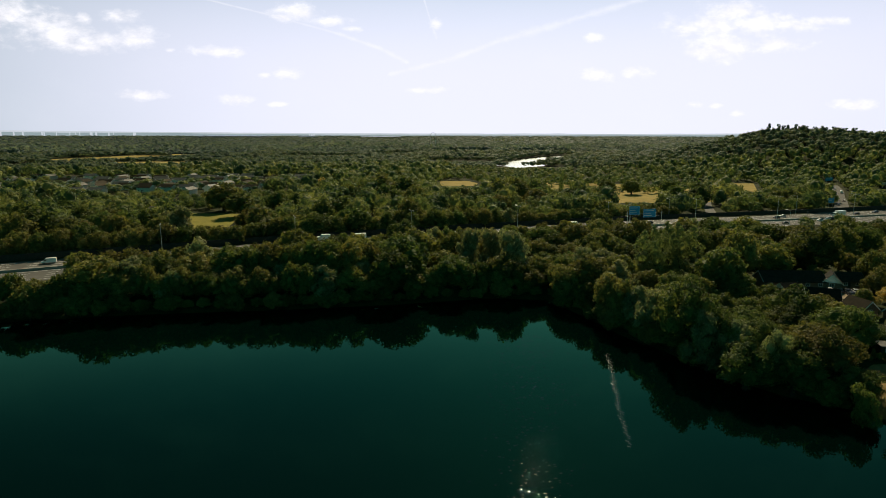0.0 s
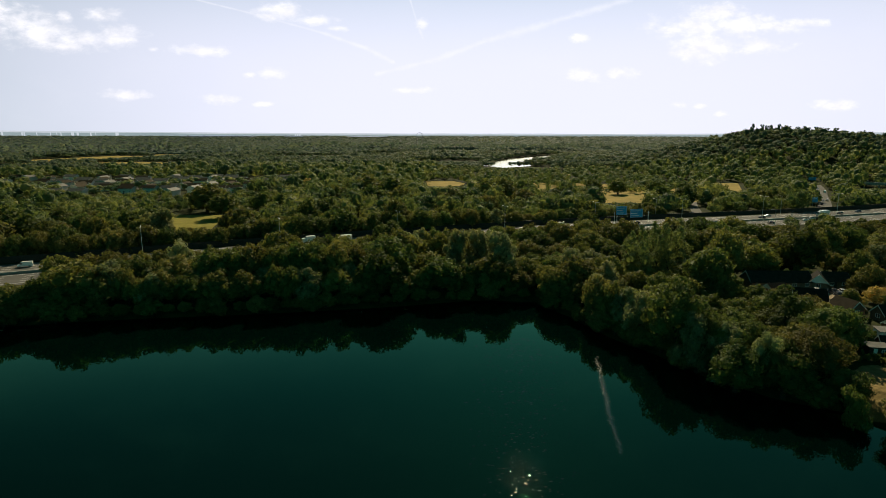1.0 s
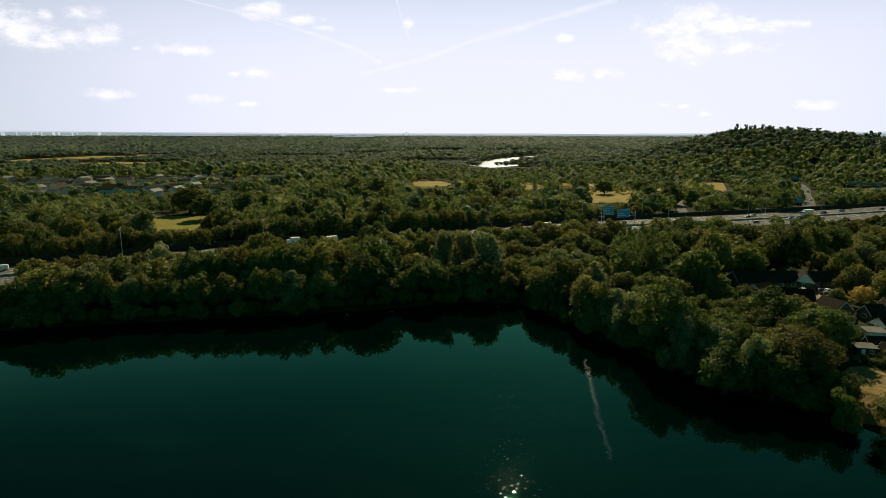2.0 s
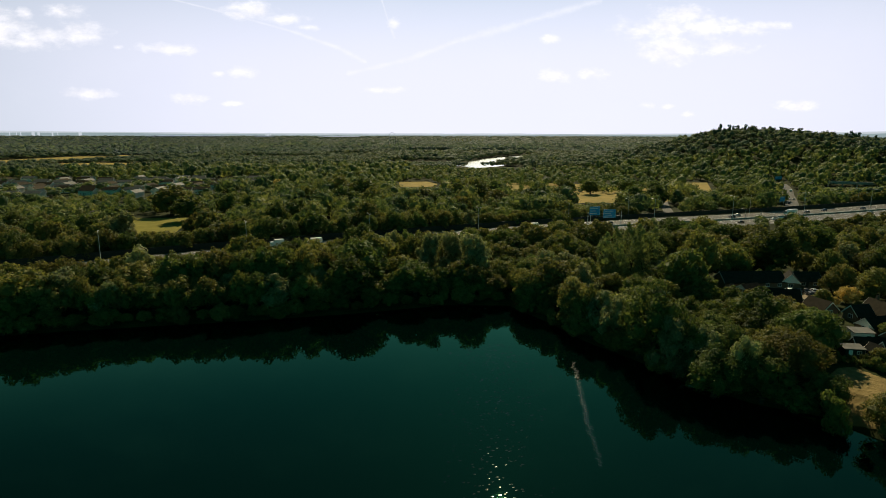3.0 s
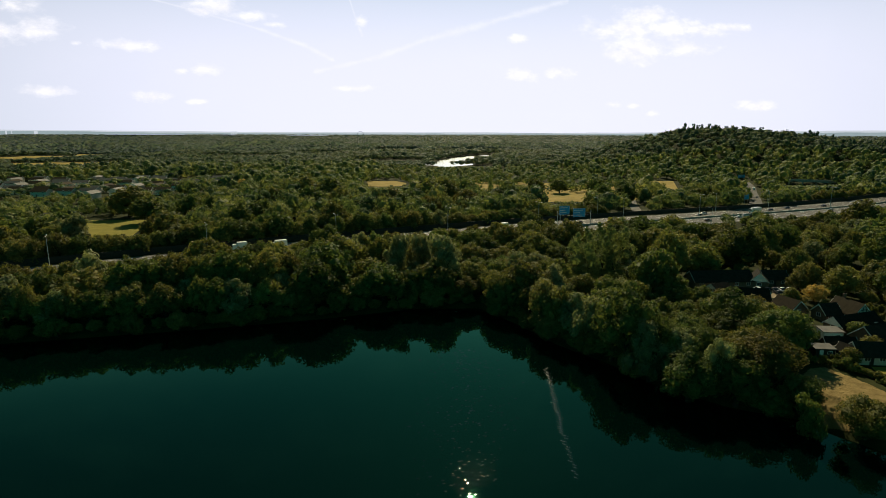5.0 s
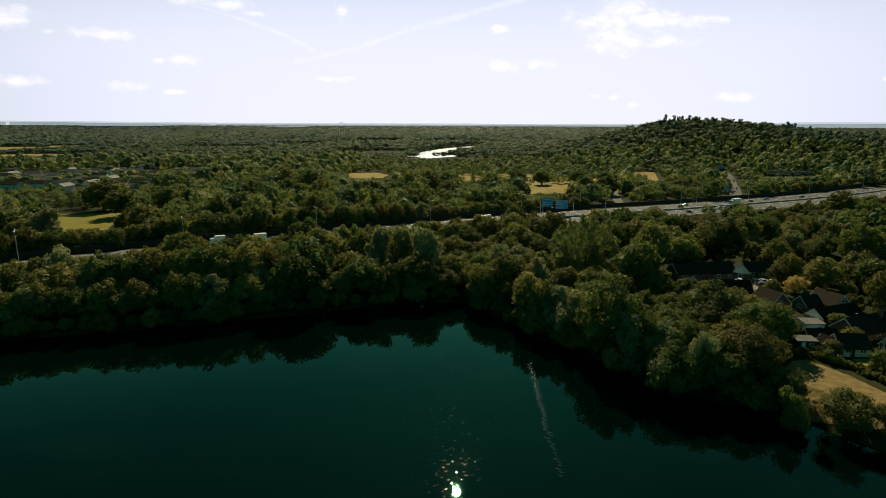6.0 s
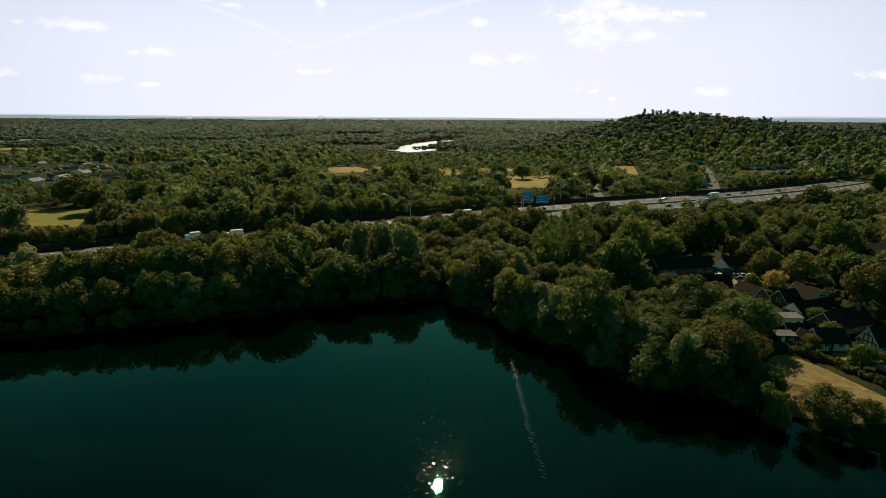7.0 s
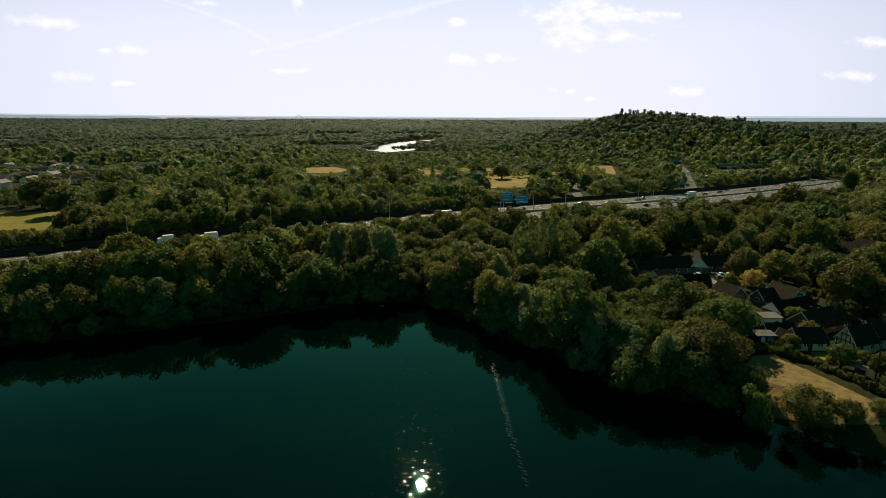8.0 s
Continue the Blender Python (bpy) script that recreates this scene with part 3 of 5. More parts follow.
def tree_template(name, kind, seed, mat, label, cards=2100, size=0.058):
    if kind == "shrub" and cards == 2100:
        cards, size = 520, 0.11
    v, f, top = crown_data(kind, seed, cards, size=size)
    holder = empty(name, label, "shrub" if kind == "shrub" else "tree")
    link_mesh("crown", v, f, mat, holder)
    rng = random.Random(seed)
    bm = bmesh.new()
    thick = 0.10 if kind != "shrub" else 0.05
    rod(bm, (0, 0, -0.08), (0.02, 0.01, top * 0.45), thick, thick * 0.6)
    for k in range(5):
        a = k * 1.26 + rng.uniform(-0.3, 0.3)
        rod(bm, (0.01, 0, top * rng.uniform(0.2, 0.42)), (0.45 * math.cos(a), 0.45 * math.sin(a), top * rng.uniform(0.5, 0.7)), thick * 0.45, thick * 0.15, 5)
    part("trunk", bm, BARK, holder)
    return holder, top


KINDS = {0: [("oak", 3, OAK), ("oak", 4, OAK), ("oak", 5, OLIVE)], 1: [("round", 11, OLIVE), ("round", 12, OLIVE), ("oak", 13, OLIVE)],
         2: [("willow", 21, SILVER), ("willow", 22, SILVER)], 3: [("poplar", 31, POPLAR), ("poplar", 32, POPLAR)],
         4: [("shrub", 41, OAK), ("shrub", 42, OAK), ("shrub", 43, OLIVE)], 5: [("round", 51, GOLD)]}
TREE_NAMES = {0: ("broadleaf_tree", "dark green broadleaf tree in full leaf, standing in woodland"),
              1: ("rounded_tree", "olive green rounded tree with sunlit crown"),
              2: ("willow_tree", "grey-green willow with soft drooping foliage"),
              3: ("poplar_tree", "tall narrow poplar with upright foliage"),
              4: ("shrub", "low leafy shrub growing on the bank"),
              5: ("golden_tree", "round golden-leaved tree beside a car park")}
OAK_NAME = ("oak_tree", "dark green spreading oak in full summer leaf")
FINE = {k: [tree_template(TREE_NAMES[k][0], shape, seed, mat, TREE_NAMES[k][1], 4600 if k != 4 else 1300, 0.036 if k != 4 else 0.06) for shape, seed, mat in KINDS[k][:2]] for k in (0, 1, 2, 4)}
TEMPLATES = {k: [tree_template(*(OAK_NAME if seed in (3, 4) else TREE_NAMES[k])[:1], shape, seed, mat, (OAK_NAME if seed in (3, 4) else TREE_NAMES[k])[1]) for shape, seed, mat in rows] for k, rows in KINDS.items()}
FAR_TREES = {k: [tree_template(TREE_NAMES[k][0], shape, seed + 200, mat, TREE_NAMES[k][1], 1250, 0.075) for shape, seed, mat in KINDS[k]] for k in (0, 1, 2)}
USED = set()
PLACED = []
tree_rng = random.Random(7)


# camera sight lines to glades and meadows: bearing (x over y), northing of near edge
SIGHT_LINES = ((-0.395, -0.335, 332), (0.035, 0.092, 592), (0.230, 0.256, 565), (0.302, 0.328, 590), (0.340, 0.412, 440), (0.346, 0.366, 560), (0.572, 0.602, 535), (0.14, 0.25, 945), (0.825, 0.925, 545))


def sight_cap(x, y):
    """How high the trees may reach: capped to keep the camera's sight lines open."""
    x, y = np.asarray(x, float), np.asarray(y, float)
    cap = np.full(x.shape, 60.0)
    for low, high, edge in SIGHT_LINES:
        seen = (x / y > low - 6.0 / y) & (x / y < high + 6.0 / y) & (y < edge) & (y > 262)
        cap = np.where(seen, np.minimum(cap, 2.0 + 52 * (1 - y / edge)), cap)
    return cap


def plant(x, y, top, r, kind, group="lakeside trees"):
    close = kind in FINE and y < 140 and x < 103
    holder, tall = tree_rng.choice(FINE[kind] if close else FAR_TREES[kind] if kind in FAR_TREES and y > 262 else TEMPLATES[kind])
    base = float(height(x, y)) - 0.1
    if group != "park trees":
        top = min(top, max(5.5, float(sight_cap(x, y))))
    if 98 < x < 134 and 270 < y < 334:
        top = min(top, 6.0)
    if 92 < x < 117 and 138 < y < 181:
        top = min(top, 8.5)
    h = max(1.5, top - base)
    if kind not in (3, 4):
        r = min(r, 0.60 * h)
    r *= 1.12
    turn, wide = tree_rng.uniform(0, 360), tree_rng.uniform(0.88, 1.12)
    m = pose(x, y, max(base, WATER_Z - 0.3), tree_rng.uniform(-4, 4), tree_rng.uniform(-4, 4), turn) @ Matrix.Diagonal((r * wide, r / wide, h / tall, 1))
    if holder.name in USED:
        ob = copy_thing(holder, m @ Matrix.Diagonal((*(1 / k for k in holder.scale), 1)))
    else:
        USED.add(holder.name)
        holder.matrix_basis = m
        ob = holder
    ob["group"] = group
    PLACED.append((x, y, r))
    return ob


# x, y, height of the top, half-width, kind
BELT_A = ((-128.4, 176, 9.9, 8.1, 1), (-122.7, 180, 8.5, 6.7, 1), (-110.5, 182, 15.8, 9.0, 1), (-100.9, 186, 14.6, 8.6, 2), (-116.8, 205, 12.8, 7, 0),
          (-93.5, 190, 14.0, 6.8, 0), (-83.8, 192, 14.5, 8.2, 0), (-75, 190, 10.7, 6.2, 2), (-72.9, 194, 15.2, 7.2, 0), (-66, 195, 17.0, 6.8, 0),
          (-59.1, 196, 17.4, 6.0, 1), (-56.1, 192, 10.4, 7.1, 2), (-51.3, 196, 17.0, 6.4, 0), (-45, 195, 17.2, 6.0, 0), (-39.4, 196, 18.2, 7.6, 0),
          (-30.6, 197, 17.4, 6.4, 1), (-24.4, 199, 15.8, 4.8, 0), (-141, 174, 8.6, 7, 1),
          (-150, 172, 9.2, 7.5, 1), (-161, 170, 9.0, 8, 0))
BELT_B = ((-26, 193, 10.9, 5, 2), (-12.8, 200, 19.2, 9.4, 0), (-18.1, 212, 15.8, 5.4, 0), (-2.2, 225, 13.5, 6.3, 1), (0.7, 205, 11.8, 6.8, 1),
          (6.6, 226, 15.1, 6.3, 0), (11.5, 207, 19.7, 6.4, 2), (21.7, 216, 18.3, 6.9, 2), (27.4, 205, 19.5, 8, 2), (41.3, 225, 12.1, 6.5, 0),
          (50.8, 238, 12.4, 6.2, 0), (52.7, 222, 11, 7.3, 1), (65, 255, 13.5, 6.7, 1), (14.1, 190, 6.5, 3.2, 4), (-2, 190, 5.3, 3.2, 4),
          (44.1, 174, 8.1, 4.5, 4), (29.7, 190, 5.2, 4, 4), (36.5, 200, 10.4, 7.4, 0))
POINT_A = ((59.2, 202, 12.3, 8.2, 2), (62.4, 190, 12.8, 7.5, 0), (51.4, 166, 12.2, 8.4, 2), (53.7, 150, 12.1, 5.5, 2), (68, 178, 10, 8.5, 0),
          (72.7, 240, 14, 8, 1), (82.8, 245, 15.6, 8.2, 0), (74.9, 200, 20.2, 5, 3), (81.4, 206, 21.1, 4.6, 3), (87.7, 210, 22.1, 5.3, 3),
          (91.5, 208, 21.6, 4.9, 3), (95.4, 206, 20.6, 5.3, 3), (76.5, 192, 17.6, 3.4, 3), (85.5, 193, 16.7, 3.3, 3), (82.7, 196, 19.4, 4, 3),
          (112, 232, 15.7, 7.9, 0), (119.4, 226, 16.1, 11.2, 0), (130.3, 222, 14.6, 13.9, 0))
POINT_B = ((139.4, 220, 10, 7.4, 1), (133.4, 258, 16, 7.7, 0), (148.8, 262, 15.6, 8.4, 0), (151.6, 245, 15.2, 9.6, 0), (158.1, 236, 15.5, 11.6, 0),
          (188.8, 250, 15.8, 14.4, 0), (165.4, 212, 10.1, 12.5, 1), (154.3, 216, 6.1, 8.2, 1), (66.6, 156, 11.9, 10.4, 0), (78.2, 163, 10.9, 5.9, 0),
          (88, 162, 9.5, 8.3, 0), (82.7, 146, 9.4, 8.5, 0), (104.1, 168, 6.6, 5.2, 1), (108.2, 162, 7.4, 6.2, 1), (100.2, 188, 10.5, 4.7, 0),
          (60.6, 123, 12.6, 5.6, 2), (64.9, 121, 11.5, 4.7, 2), (67.1, 118, 10.9, 4.6, 2))
POINT_C = ((70.1, 112, 11.8, 4.5, 2), (83.9, 130, 11.5, 6, 0), (82.9, 118, 11.4, 7.5, 1), (98.4, 132, 9.7, 5.8, 0), (100.2, 128, 8.8, 5.7, 0),
          (71.9, 108, 9.2, 5.8, 0), (63.6, 112, 7.9, 6.4, 0), (59.5, 132, 18.0, 7.6, 0), (79.8, 110.6, 13.0, 6.6, 1), (54.6, 144, 12.8, 4.8, 2))
BANK = ((86.2, 91.2, 7.0, 6.2, 1), (91.6, 88.4, 5.0, 4.2, 1), (96.8, 85.8, 5.6, 4.2, 1), (77.5, 94.5, 4.0, 3.2, 4), (82, 102.4, 7.0, 5.0, 0), (76, 103, 4.0, 3.6, 0))
FAR_A = ((-114, 305, 9, 16.9, 1), (-96.8, 310, 14.2, 13.7, 0), (-94.4, 330, 13.9, 8.1, 2), (-75.1, 312, 12.1, 10.6, 1), (-81.6, 305, 10.2, 8.9, 0),
          (-64.9, 312, 8.4, 9, 1), (-51.7, 345, 17.2, 9.9, 0), (-59.1, 340, 15.2, 9.8, 2), (-61, 318, 10, 9.2, 0), (-50.5, 322, 10.4, 7.7, 1),
          (-40.1, 318, 9.2, 7.6, 1), (-26.2, 322, 10.9, 9.1, 1), (-18.6, 330, 11, 7.8, 0), (-2.2, 325, 10.6, 9.2, 0), (-137.5, 400, 20.5, 14, 0),
          (-117.7, 370, 17.6, 14.7, 0), (-84.2, 390, 16.2, 20.7, 0), (-99.8, 395, 16.1, 13.5, 0))
FAR_B = ((-50.2, 410, 18.5, 15.6, 0), (-27.2, 410, 18.8, 17.5, 0), (-7, 405, 18.1, 9.6, 0), (-32.4, 450, 23, 19.3, 0), (-14.2, 455, 21.6, 15.1, 0),
          (16.5, 395, 20.3, 15, 2), (36.6, 390, 16.9, 11.2, 0), (28.6, 415, 20.2, 11.9, 2), (55.3, 420, 21.2, 16.1, 0), (67.7, 425, 21.7, 12.3, 0),
          (84.5, 430, 20.7, 12.5, 0), (76.8, 395, 16.6, 9.6, 1), (111.8, 425, 15.9, 12.6, 0),
          (49, 380, 14.1, 7.3, 1))
FAR_C = ((15.3, 335, 12.2, 9.5, 1), (30, 335, 11.2, 9.6, 1), (45, 335, 9.8, 9.6, 1), (61.1, 338, 9.8, 9.8, 0), (77.6, 340, 9.7, 10, 1),
          (94.7, 342, 10.6, 10.2, 0), (110.9, 350, 14.1, 8.8, 1), (140.3, 365, 14.6, 7.5, 2), (156.8, 372, 12.4, 11.6, 0), (186.5, 400, 12.8, 10.6, 0),
          (205.3, 420, 16.7, 18, 0), (221.9, 400, 10, 15.4, 0), (249.4, 415, 11.3, 14, 0), (267, 420, 13.5, 14.4, 1), (274.9, 410, 12.1, 11.9, 0),
          (196.7, 440, 15.2, 11.6, 0))
PARK = ((119, 492, 25.5, 2.7, 3), (135, 492, 21, 2.6, 3), (163, 502, 15, 7.6, 0), (184, 499, 15, 9.0, 0), (216, 497, 15, 10.0, 0), (-98, 590, 11, 5.0, 5),
        (152, 478, 9.5, 4.5, 0), (247, 505, 13, 9, 0), (268, 512, 12, 8, 0))
ROW = ((454, 3281, 31, 2.6, 3), (472, 3279, 34, 3.0, 3), (487, 3276, 33, 3.4, 3), (511, 3273, 32, 2.6, 3), (536, 3269, 31, 3.0, 3), (554, 3266, 34, 3.4, 3), (581, 3261, 33, 2.6, 3), (599, 3257, 32, 3.0, 3), (620, 3253, 31, 3.4, 3))
BUSHES = ((139, 162.5, 7.6, 3.8, 5), (132, 160, 5.2, 2.4, 5), (107.4, 116.6, 5.6, 2.5, 1), (116.8, 106, 4.8, 2.6, 1), (113.6, 104.6, 3.6, 1.9, 2), (109.5, 108.2, 3.2, 1.2, 4),
          (106.2, 106.5, 3.4, 1.5, 4), (117.5, 121, 6.5, 3.0, 1), (124, 131, 6.5, 3.4, 0), (106, 128, 6.5, 3.4, 0), (111, 141, 7.5, 4.0, 0), (114, 147, 6.5, 3.2, 0), (110, 168, 6.0, 3.0, 1))
for rows, group in ((BELT_A, "lakeside trees"), (BELT_B, "lakeside trees"), (POINT_A, "lakeside trees"), (POINT_B, "lakeside trees"),
                    (POINT_C, "lakeside trees"), (BANK, "bank trees"), (BUSHES, "garden bushes"), (FAR_A, "trees beyond the motorway"),
                    (FAR_B, "trees beyond the motorway"), (ROW, "distant poplar row"), (PARK, "park trees"), (FAR_C, "trees beyond the motorway")):
    for row in rows:
        plant(*row, group=group)


def open_land(x, y, margin=0.0):
    """Whether a tree may stand there: off the roads, the fields, the water and the gardens."""
    x, y = np.asarray(x, float), np.asarray(y, float)
    ok = (line_distance(x, y, MOTORWAY) > 25 + margin) & (line_distance(x, y, SLIP) > 6 + margin) & (line_distance(x, y, LANE) > 7 + margin)
    ok &= ~inside(x, y, LAKE) & ~inside(x, y, FAR_LAKE) & (line_distance(x, y, LAKE + LAKE[:1]) > 4) & (line_distance(x, y, FAR_LAKE + FAR_LAKE[:1]) > 1 - margin * 0.5)
    for poly in list(FIELDS.values()) + [YARD] + FAR_MEADOWS:
        ok &= ~inside(x, y, poly) & (line_distance(x, y, tuple(poly) + tuple(poly[:1])) > 1 + margin)
    return ok


def fill_near():
    """More trees between those placed by hand."""
    rng = random.Random(21)
    count = tries = 0
    while count < 275 and tries < 16000:
        tries += 1
        x, y = rng.uniform(-210, 300), rng.uniform(105, 330)
        if not -0.9 < x / (y + 20) < 1.35 or not open_land(x, y, 3) or (x < -114 and y < 250):
            continue
        if any((x - a) ** 2 + (y - b) ** 2 < (4.2 + 0.62 * c) ** 2 for a, b, c in PLACED):
            continue
        shore = float(line_distance(x, y, LAKE))
        r = rng.uniform(4.0, 8.0)
        top = 2 + rng.uniform(1.55, 2.3) * r * (0.8 if shore < 14 else 1.0)
        if x > 150 and float(line_distance(x, y, MOTORWAY)) < 62:
            top, r = rng.uniform(6, 8.5), min(r, 5)
        plant(x, y, top, r, rng.choice((0, 0, 0, 0, 1, 2)), "woodland trees")
        count += 1


fill_near()


def crowded(x, y, gap, share):
    return any((x - a) ** 2 + (y - b) ** 2 < (gap + share * c) ** 2 for a, b, c in PLACED)


def fringe():
    """Shrubs that hang over the water's edge, trees behind them, and a row along the near verge of the motorway."""
    rng = random.Random(33)
    shore = [p for p in LAKE if -240 < p[0] < 105 and p[1] > 60]
    total = run_of(shore)
    for low, high, back, far in ((4.0, 7.5, -0.8, 1.6), (10.5, 15.5, 3.0, 6.5)):
        s = 2.0
        while s < total - 2:
            x, y, a = offset_point(shore, s, rng.uniform(back, far))
            r = rng.uniform(3.0, 4.8) if not back else rng.uniform(4.0, 5.6)
            if not back:
                plant(x, y, WATER_Z + rng.uniform(low, high), r, 4, "shoreline shrubs")
            elif -172 < x < 76 and not crowded(x, y, 1.0, 0.25):
                plant(x, y, WATER_Z + rng.uniform(low, high) * (0.84 if -30 < x < 45 else 1.0), r, rng.choice((0, 0, 0, 1)), "lakeside trees")
            s += r * rng.uniform(0.85, 1.2)
    count = tries = 0
    while count < 130 and tries < 12000:
        tries += 1
        x, y = rng.uniform(-116, 112), rng.uniform(105, 262)
        d = float(line_distance(x, y, shore))
        if not 5 < d < 62 or not open_land(x, y, 2) or crowded(x, y, 2.4, 0.42):
            continue
        plant(x, y, rng.uniform(6.5, 10.5), rng.uniform(3.8, 5.6), rng.choice((0, 0, 0, 1, 2)), "lakeside trees")
        count += 1
    s = 150.0
    while s < run_of(MOTORWAY) - 60:
        x, y, a = offset_point(MOTORWAY, s, -rng.uniform(26.0, 33))
        if open_land(x, y, -3) and (-126 < x < 152 or x > 330):
            top = rng.uniform(11.5, 13.8) if x < 70 else rng.uniform(9.0, 11.0) if x < 152 else rng.uniform(5.0, 7.0) if x < 400 else rng.uniform(15, 19)
            plant(x, y, top, rng.uniform(4.0, 5.5), rng.choice((0, 0, 1, 1)), "verge trees")
        s += rng.uniform(4.2, 6.5)
    s = 150.0
    while s < run_of(MOTORWAY) - 40:
        x, y, a = offset_point(MOTORWAY, s, rng.uniform(27.5, 32))
        if open_land(x, y, -2.5) and (x < 160 or x > 345) and not crowded(x, y, 1.5, 0.3):
            plant(x, y, rng.uniform(11, 14.5) if x < 40 else rng.uniform(8.5, 11.5), rng.uniform(4.2, 5.6), rng.choice((0, 1, 1)), "trees beyond the motorway")
        s += rng.uniform(5.5, 8.0)


fringe()


def woods(name, shapes, xs, ys, widths, tops, mats, tints, label):
    """Many trees as one mesh."""
    rng = np.random.RandomState(99)
    vs, fs, ids, base = [], [], [], 0
    zs = height(xs, ys) - 0.3
    for x, y, z, w, h, tint in zip(xs, ys, zs, widths, tops, tints):
        v, f, tall = shapes[rng.randint(len(shapes))]
        a = rng.uniform(0, 6.283)
        c, s = math.cos(a), math.sin(a)
        p = np.empty_like(v)
        p[:, 0] = (v[:, 0] * c - v[:, 1] * s) * w + x
        p[:, 1] = (v[:, 0] * s + v[:, 1] * c) * w + y
        p[:, 2] = v[:, 2] * (h / tall) + z
        vs.append(p)
        fs.append(f + base)
        ids.append(np.full(len(f), tint))
        base += len(v)
    v, f, ids = np.concatenate(vs), np.concatenate(fs), np.concatenate(ids)
    me = bpy.data.meshes.new(name)
    me.vertices.add(len(v))
    me.vertices.foreach_set("co", v.astype(np.float32).ravel())
    me.loops.add(len(f) * 3)
    me.loops.foreach_set("vertex_index", f.astype(np.int32).ravel())
    me.polygons.add(len(f))
    me.polygons.foreach_set("loop_start", np.arange(len(f), dtype=np.int32) * 3)
    for m in mats:
        me.materials.append(m)
    me.polygons.foreach_set("material_index", ids.astype(np.int32))
    me.update(calc_edges=True)
    me.validate()
    return tagged(new(name, me), label, "woodland", kind="stuff")


def low_tree(seed, lobes, cards, size):
    """A lighter crown for woods in the middle distance."""
    rng = np.random.RandomState(seed)
    balls = [(0, 0, 0.85, 0.62)]
    for k in range(lobes):
        a = k * 6.283 / lobes + rng.uniform(-0.4, 0.4)
        z = rng.uniform(0.55, 1.35)
        out = rng.uniform(0.35, 0.6) * (1.2 - 0.45 * z)
        balls.append((out * math.cos(a), out * math.sin(a), z, rng.uniform(0.34, 0.5)))
    balls = np.array(balls)
    vs, fs, base = [], [], 0
    for k, (x, y, z, r) in enumerate(balls):
        v, f = lump(ICO1, rng, (x, y, z), r * 0.82, 0.35, 2.6)
        others = np.delete(balls, k, axis=0)
        mid = v[f].mean(axis=1)
        deep = np.linalg.norm(mid[:, None, :] - others[None, :, :3], axis=2) < 0.85 * others[None, :, 3]
        f = f[~deep.any(axis=1) & (mid[:, 2] > 0.15)]
        vs.append(v)
        fs.append(f + base)
        base += len(v)
    v, f = leaf_cards(rng, sprout(balls, rng, 2, 0.26, 0.46), cards, size)
    vs.append(v)
    fs.append(f + base)
    return np.concatenate(vs), np.concatenate(fs), 1.75


def dome(seed):
    """A crown's upper part, for woods far off."""
    rng = np.random.RandomState(seed)
    v, f = lump(ICO1, rng, (0, 0, 0.6), (0.8, 0.8, 0.55), 0.5, 1.6)
    f = f[v[f].mean(axis=1)[:, 2] > 0.5]
    leaves, sprays = leaf_cards(rng, np.array([(0, 0, 0.62, 0.62), (0.4, 0.1, 0.7, 0.5), (-0.4, -0.1, 0.7, 0.5), (0, 0.35, 0.85, 0.5)]), 10, 0.36)
    return np.concatenate([v, leaves]), np.concatenate([f, sprays + len(v)]), 1.4


